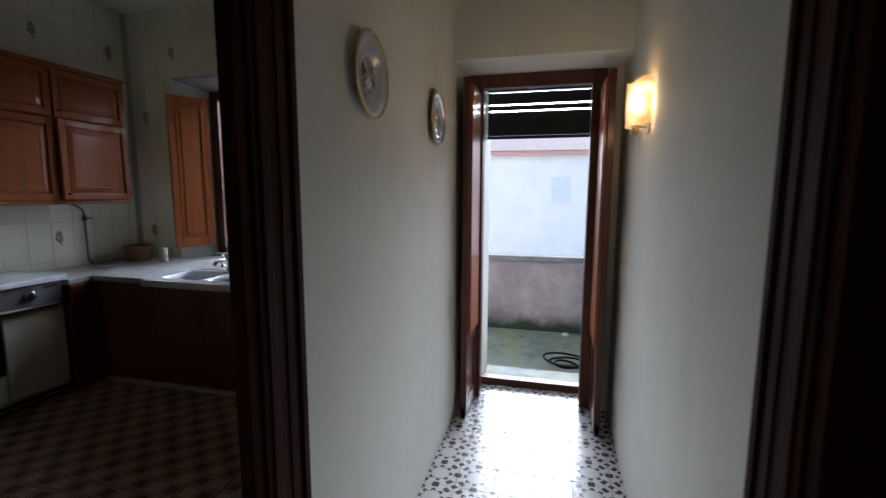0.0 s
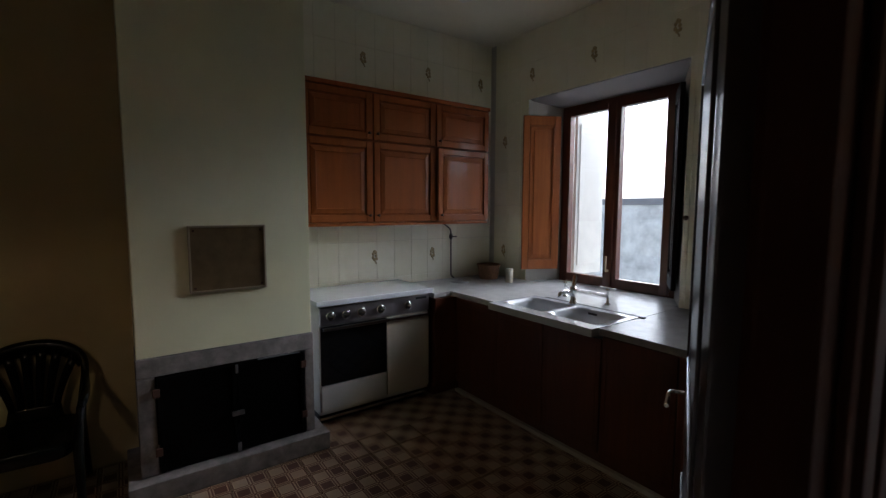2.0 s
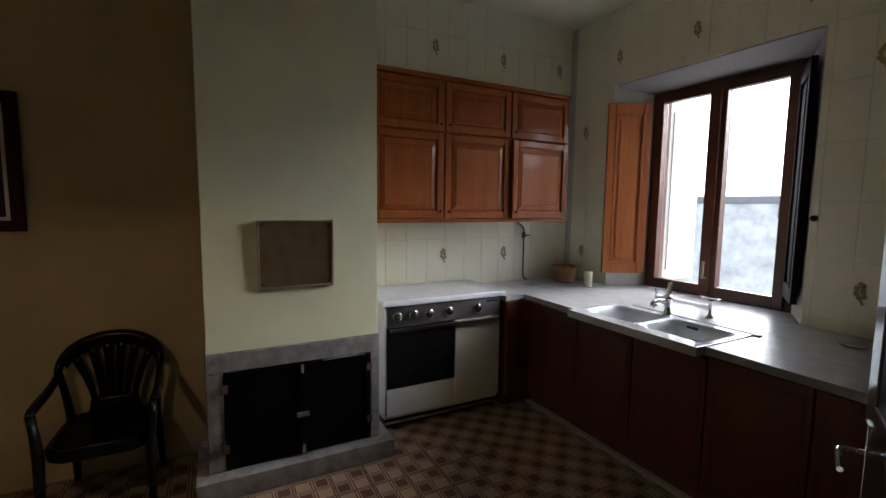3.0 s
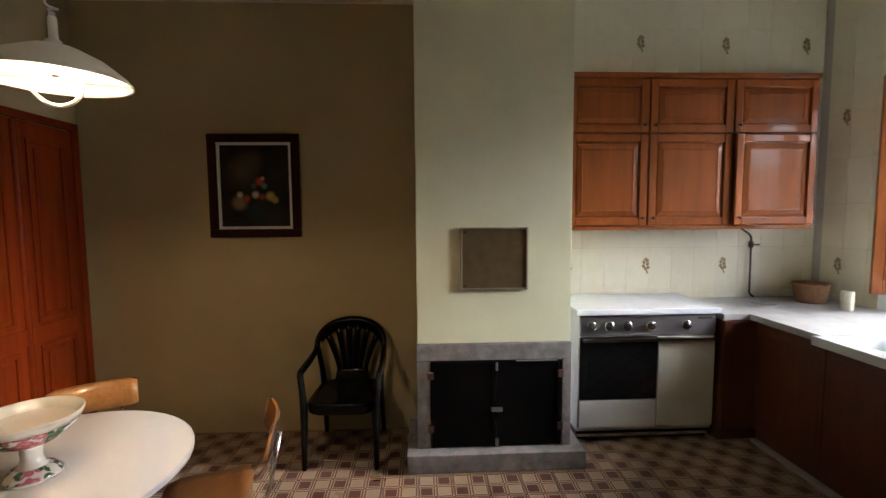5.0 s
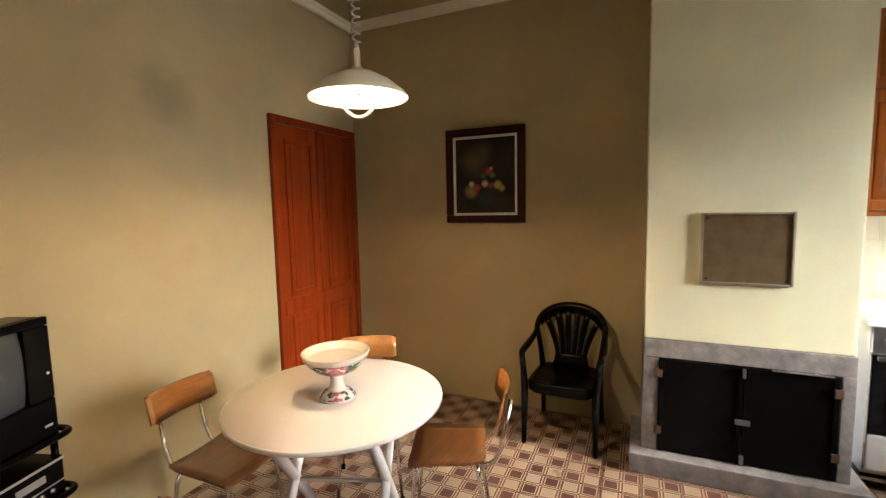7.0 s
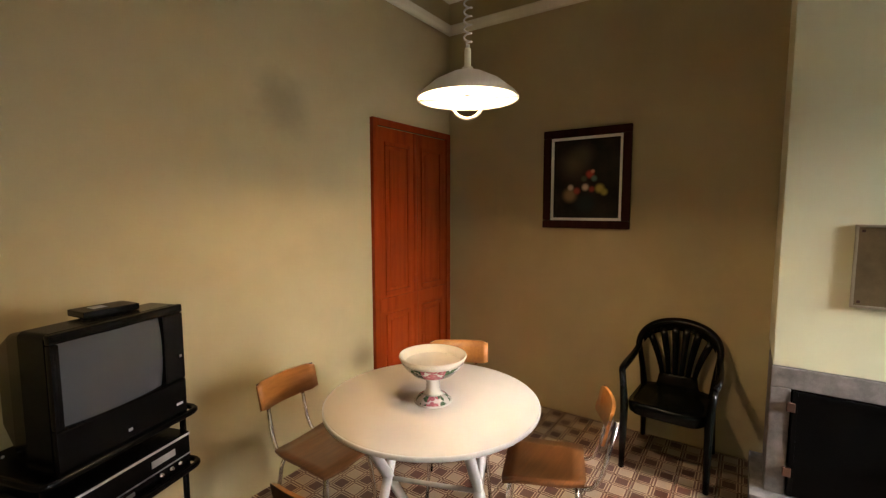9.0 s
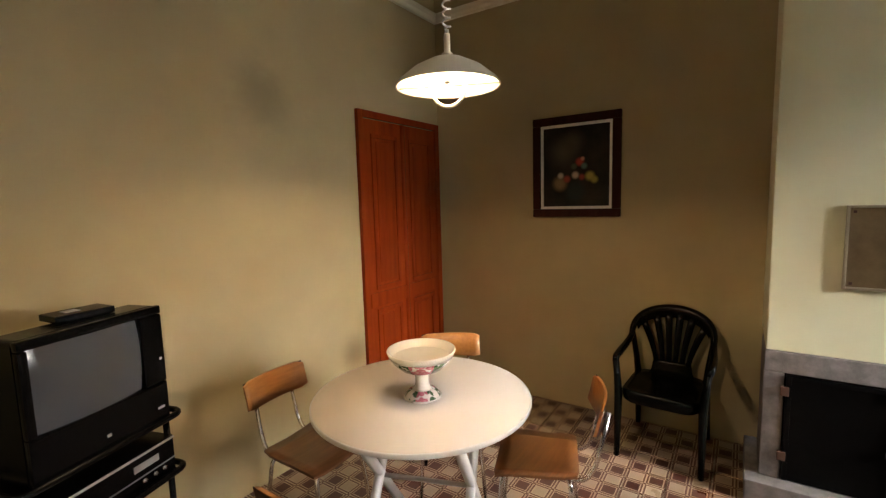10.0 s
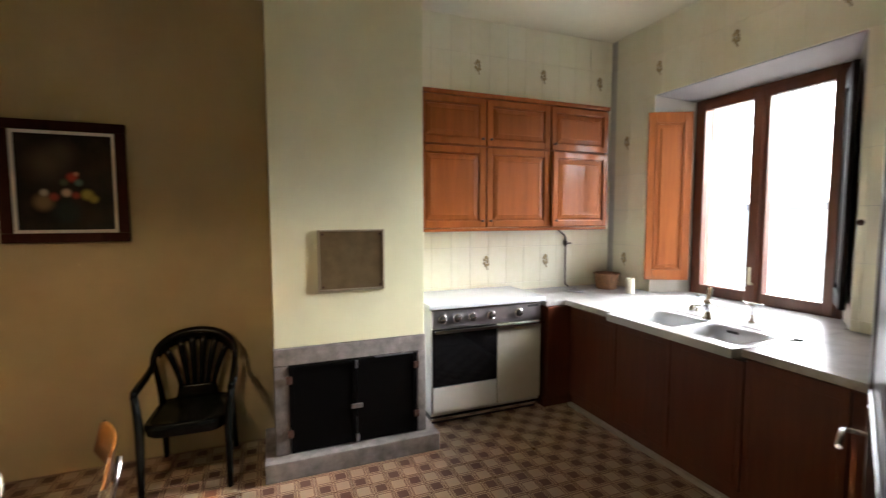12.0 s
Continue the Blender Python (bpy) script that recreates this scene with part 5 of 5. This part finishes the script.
part("bezel", boxes((-0.21, 0.0005, 0.378, 0.21, 0.023, 0.407), (-0.21, 0.0005, 0.0, 0.21, 0.023, 0.138), (-0.21, 0.0005, 0.1385, -0.13, 0.0228, 0.3775), (0.186, 0.0005, 0.1385, 0.21, 0.0228, 0.3775), bevel=0.008), BLACK_PLASTIC, tv)
bm = bmesh.new()
g = [[bm.verts.new((-0.13 + 0.316 * i / 12, 0.0015 + 0.020 * (1 - (i / 6 - 1) ** 2) + 0.012 * (1 - (j / 5 - 1) ** 2), 0.138 + 0.24 * j / 10)) for j in range(11)] for i in range(13)]
for i in range(12):
    for j in range(10):
        bm.faces.new((g[i][j], g[i + 1][j], g[i + 1][j + 1], g[i][j + 1])).smooth = True
part("screen", bm, SCREEN, tv, "curved dark grey glass screen")
part("badge", boxes((-0.19, 0.0234, 0.05, -0.165, 0.0244, 0.058)), SILVER, tv)
part("button", boxes((-0.195, 0.0234, 0.22, -0.187, 0.026, 0.228)), SILVER, tv)
part("button", boxes((0.0, 0.0234, 0.045, 0.012, 0.026, 0.053)), SILVER, tv)
vcr = thing("video_recorder", "black video recorder on the trolley's middle shelf", "video recorder", TV @ pose(0, 0, 0.5935))
part("case", boxes((-0.22, -0.3, 0.004, 0.22, 0.012, 0.135), bevel=0.004), BLACK_PLASTIC, vcr)
part("trim", boxes((-0.22, 0.0125, 0.124, 0.22, 0.0155, 0.131)), SILVER, vcr)
part("trim", boxes((-0.22, 0.0125, 0.052, 0.22, 0.0145, 0.056)), STEEL, vcr)
part("display", boxes((-0.155, 0.0125, 0.078, -0.065, 0.016, 0.1)), SILVER, vcr, "grey display plate with unreadable marks")
for x in (-0.17, -0.135, -0.095):
    k = part("knob", turned([(0, 0), (0.009, 0), (0.008, 0.01), (0, 0.011)], 14), CHROME, vcr)
    k.matrix_basis = pose(x, 0.0125, 0.038, -90)
for x in (0.0, 0.04, 0.08, 0.12):
    part("button", boxes((x, 0.0125, 0.026, x + 0.028, 0.0165, 0.038), bevel=0.001), STEEL, vcr)
dec = thing("set_top_box", "small flat black decoder box on top of the television", "decoder box", TV @ pose(-0.03, -0.10, 1.2055, 0, 0, -10))
part("case", boxes((-0.08, -0.05, 0.001, 0.08, 0.05, 0.022), bevel=0.005), BLACK_PLASTIC, dec)
part("label", boxes((0.0, -0.02, 0.0225, 0.04, 0.02, 0.0232)), SILVER, dec)
single("tv_cable", tubes(bend([(0.17, -0.28, 0.80), (0.25, -0.2, 0.72), (0.26, -0.1, 0.60), (0.24, -0.22, 0.3)], 0.06), radius=0.004, segments=6), WHITE_METAL, "thin white cable hanging behind the trolley", "cable", TV)

# ---- corridor things ----
GOLD = plain("gilt_rim", (0.55, 0.36, 0.12), 0.28, 0.9)
for y, r in ((1.06, 0.135), (1.93, 0.135)):
    pt = thing("wall_plate", "white ceramic wall plate with a gilt rim", "plate", pose(-0.9945, y, 1.915, 0, 90, 0), "plates on the corridor wall")
    part("dish", turned([(0, 0.001), (r * 0.6, 0.001), (r * 0.66, 0.008), (r * 0.98, 0.02), (r, 0.024), (r * 0.97, 0.027), (r * 0.64, 0.016), (r * 0.58, 0.010), (0, 0.009)], 48), CERAMIC, pt)
    part("rim", tubes([(r * math.cos(a), r * math.sin(a), 0.025) for a in (2 * math.pi * i / 48 for i in range(49))], radius=0.005, segments=8), GOLD, pt, "worn gilt rim")
    fl = part("flower_print", turned([(0, 0.0), (r * 0.42, 0.0), (r * 0.42, 0.0008), (0, 0.0008)], 30, (0, 0, 0.0092)), paint, pt)
    hang = part("hanger", tubes([(-r - 0.004, -0.01, 0.012), (-r - 0.004, 0.01, 0.012)], radius=0.004, segments=6), CHROME, pt)
frost, n_, l_, b_ = shader("frosted_amber_glass", 0.35)
b_.inputs["Base Color"].default_value = (0.95, 0.72, 0.42, 1)
b_.inputs["Transmission Weight"].default_value = 0.75
rib = n_.new("ShaderNodeTexWave")
rib.inputs["Scale"].default_value = 14
l_.new(stretched(n_, l_, position(n_), 0, 1, 0), rib.inputs["Vector"])
bump(n_, l_, b_, rib.outputs["Fac"], 0.5, 0.004)
sc = thing("wall_sconce", "lit wall sconce with a curved amber glass shade", "wall lamp", pose(0.0345, 1.86, 0))
bm = bmesh.new()
front, back = [], []
for i in range(15):
    a = math.pi * (i / 14 - 0.5) * 1.1
    for lst, r in ((front, 0.105), (back, 0.10)):
        lst.append([bm.verts.new((-0.012 - (r * 0.85) * max(0, math.cos(a)), r * math.sin(a) * 1.1, z)) for z in (1.83, 1.92, 2.02 + 0.012 * math.sin(a * 4))])
for i in range(14):
    for k in range(2):
        bm.faces.new((front[i][k], front[i + 1][k], front[i + 1][k + 1], front[i][k + 1])).smooth = True
        bm.faces.new((back[i][k + 1], back[i + 1][k + 1], back[i + 1][k], back[i][k])).smooth = True
    for k in (0, 2):
        bm.faces.new((front[i][k], back[i][k], back[i + 1][k], front[i + 1][k]))
for i in (0, 14):
    for k in range(2):
        bm.faces.new((front[i][k], front[i][k + 1], back[i][k + 1], back[i][k]))
shade_part = part("shade", bm, frost, sc, "curved ribbed amber glass")
shade_part.visible_shadow = False
part("backplate", boxes((-0.012, -0.04, 1.80, 0, 0.04, 1.90), bevel=0.004), BRASS_EDGE, sc)
part("finial", turned([(0, 1.79), (0.014, 1.795), (0.02, 1.81), (0.012, 1.825), (0.022, 1.835), (0, 1.84)], 18, (-0.06, 0, 0)), BRASS_EDGE, sc)
part("arm", tubes([(-0.008, 0, 1.83), (-0.06, 0, 1.832)], radius=0.006), BRASS_EDGE, sc)
part("bulb", turned([(0, 1.85), (0.012, 1.85), (0.022, 1.885), (0.022, 1.895), (0.012, 1.915), (0, 1.92)], 18, (-0.06, 0, 0)), glow("sconce_glow", (1.0, 0.72, 0.38), 4.0), sc)

# ---- wall tiles ----
def wall_tile_mat():
    m, n, l, b = shader("cream_glazed_tile", 0.3, 0, 0.12)
    v = position(n)
    r = n.new("ShaderNodeObjectInfo").outputs["Random"]
    c = ramp(n, l, r, [(0.0, (0.85, 0.82, 0.63)), (1.0, (0.88, 0.85, 0.69))])
    c = mix(n, l, 0.35, c, ramp(n, l, noise_tex(n, l, v, 12, 4), [(0.35, (0.82, 0.79, 0.60)), (0.65, (0.89, 0.86, 0.71))]))
    l.new(c, b.inputs["Base Color"])
    bump(n, l, b, noise_tex(n, l, v, 9, 2), 0.15, 0.006)
    return m


GLAZE = wall_tile_mat()
FLOWER = plain("flower_relief", (0.40, 0.31, 0.14), 0.35, vary=0.5, scale=60, relief=0.3)
tile_meshes = {}


def glazed(w, h):
    key = (round(w, 3), round(h, 3))
    if key not in tile_meshes:
        bm = bmesh.new()
        g = 0.0011
        outer = [(g, g), (w - g, g), (w - g, h - g), (g, h - g)]
        e = 0.003
        inner = [(g + e, g + e), (w - g - e, g + e), (w - g - e, h - g - e), (g + e, h - g - e)]
        lo = [bm.verts.new((a, 0, b)) for a, b in outer]
        mid = [bm.verts.new((a, -0.0054, b)) for a, b in outer]
        hi = [bm.verts.new((a, -0.006, b)) for a, b in inner]
        for p, q in ((lo, mid), (mid, hi)):
            for k in range(4):
                bm.faces.new((p[k], p[(k + 1) % 4], q[(k + 1) % 4], q[k]))
        bm.faces.new(hi)
        tile_meshes[key] = mesh_of("tile", bm, GLAZE)
    return tile_meshes[key]


bm = bmesh.new()
for k in range(7):
    a = k * 0.9
    lathe(bm, [(0, 0), (0.011, 0.002), (0.008, 0.005), (0, 0.006)], 8, (0.017 * math.cos(a) * (0.5 + 0.1 * k), (0.024 * math.sin(a)), 0))
for k in range(3):
    lathe(bm, [(0, 0), (0.006, 0.002), (0, 0.004)], 6, (0.004 * k, -0.03 - 0.008 * k, 0))
FLOWER_MESH = mesh_of("flower", bm, FLOWER)

north, west = bpy.data.objects["wall_north"], bpy.data.objects["wall_west_tiled"]
rows_z = [0.61 + 0.33 * k for k in range(8)]


def lay(parent, along, lo, hi, fixed, holes=()):
    """Tiles on one wall, from lo to hi along x or y, with rectangles left out."""
    a = lo
    while a < hi - 0.02:
        w = min(0.18, hi - a)
        for z in rows_z:
            h = min(0.33, TOP - z)
            pieces = [(a, z, a + w, z + h)]
            for hx0, hz0, hx1, hz1 in holes:
                cut = []
                for x0, z0, x1, z1 in pieces:
                    if x1 <= hx0 or x0 >= hx1 or z1 <= hz0 or z0 >= hz1:
                        cut.append((x0, z0, x1, z1))
                        continue
                    cut += [p for p in ((x0, z0, min(x1, hx0), z1), (max(x0, hx1), z0, x1, z1), (max(x0, hx0), z0, min(x1, hx1), hz0), (max(x0, hx0), hz1, min(x1, hx1), z1)) if p[2] - p[0] > 0.012 and p[3] - p[1] > 0.012]
                pieces = cut
            for x0, z0, x1, z1 in pieces:
                t = new("tile", glazed(x1 - x0, z1 - z0))
                t.parent = parent
                t.matrix_basis = pose(x0, fixed, z0) if along == "x" else pose(fixed, x0, z0, 0, 0, 90)
        a += 0.18


lay(north, "x", -4.4, -1.1, 3.254, [(-3.94, 0, -2.46, 2.59)])
lay(west, "y", 1.37 - 0.18 * 2, 3.246, WEST_TILED + 0.001)
for y, z in ((1.80, 2.83), (2.463, 2.82), (3.10, 2.82), (1.27, 1.145), (1.89, 1.145), (2.51, 1.142)):
    f = new("flower", FLOWER_MESH)
    f.parent = west
    f.matrix_basis = pose(WEST_TILED + 0.0075, y, z, 90, 0, 90) @ Matrix.Diagonal((1.35, 1.5, 1, 1))
for x, z in ((-3.90, 2.82), (-3.228, 2.824), (-2.56, 2.82), (-4.25, 2.24), (-4.25, 1.15), (-2.2, 2.36), (-2.2, 1.12)):
    f = new("flower", FLOWER_MESH)
    f.parent = north
    f.matrix_basis = pose(x, 3.2475, z, 90) @ Matrix.Diagonal((1.35, 1.5, 1, 1))

# ---- floor tiles, last ----
def floor_tile(w, d, material):
    bm = bmesh.new()
    g, e = 0.0008, 0.002
    lo = [bm.verts.new((a, b, -0.006)) for a, b in ((g, g), (w - g, g), (w - g, d - g), (g, d - g))]
    hi = [bm.verts.new((a, b, 0)) for a, b in ((g + e, g + e), (w - g - e, g + e), (w - g - e, d - g - e), (g + e, d - g - e))]
    for k in range(4):
        bm.faces.new((lo[k], lo[(k + 1) % 4], hi[(k + 1) % 4], hi[k]))
    bm.faces.new(hi)
    return mesh_of("tile", bm, material)


kitchen, corridor = bpy.data.objects["floor"], bpy.data.objects["floor_corridor"]
brown_tile, star_tile = floor_tile(TILE, TILE, FLOOR), floor_tile(TILE, TILE, STAR)
rest = bmesh.new()
ni = int((4.7 - 1.04) / TILE) + 1
for i in range(ni):
    for j in range(29):
        x, y = TILE_X - 4.8 + 0.2 * i, TILE_Y - 2.4 + 0.2 * j
        w = min(TILE, -1.04 - x)
        if w < 0.03 or x < -4.62 or y < -2.31:
            continue
        near = x > -4.3 and -1.5 <= y < 2.3 and w > 0.19
        if near and not (x < -3.7 and 0.1 < y < 1.9):
            t = new("tile", brown_tile)
            t.parent, t.location = kitchen, (x, y, 0)
        else:
            box(rest, x + 0.001, y + 0.001, -0.006, x + w - 0.001, y + TILE - 0.001, -0.0002)
tagged(part("tiles", rest, FLOOR, kitchen), "", "", "", "stuff")
rest = bmesh.new()
for i in range(16):
    for j in range(29):
        x, y = -1.03 + 0.2 * i, -2.27 + 0.2 * j
        if x + TILE > 2.1 or y + TILE > 3.43 or (x > 0.1 and y > 1.3):
            continue
        if x < 0.1 and y > 1.2 and y < 3.2:
            t = new("tile", star_tile)
            t.parent, t.location = corridor, (x, y, 0)
        else:
            box(rest, x + 0.001, y + 0.001, -0.006, x + TILE - 0.001, y + TILE - 0.001, -0.0002)
tagged(part("tiles", rest, STAR, corridor), "", "", "", "stuff")
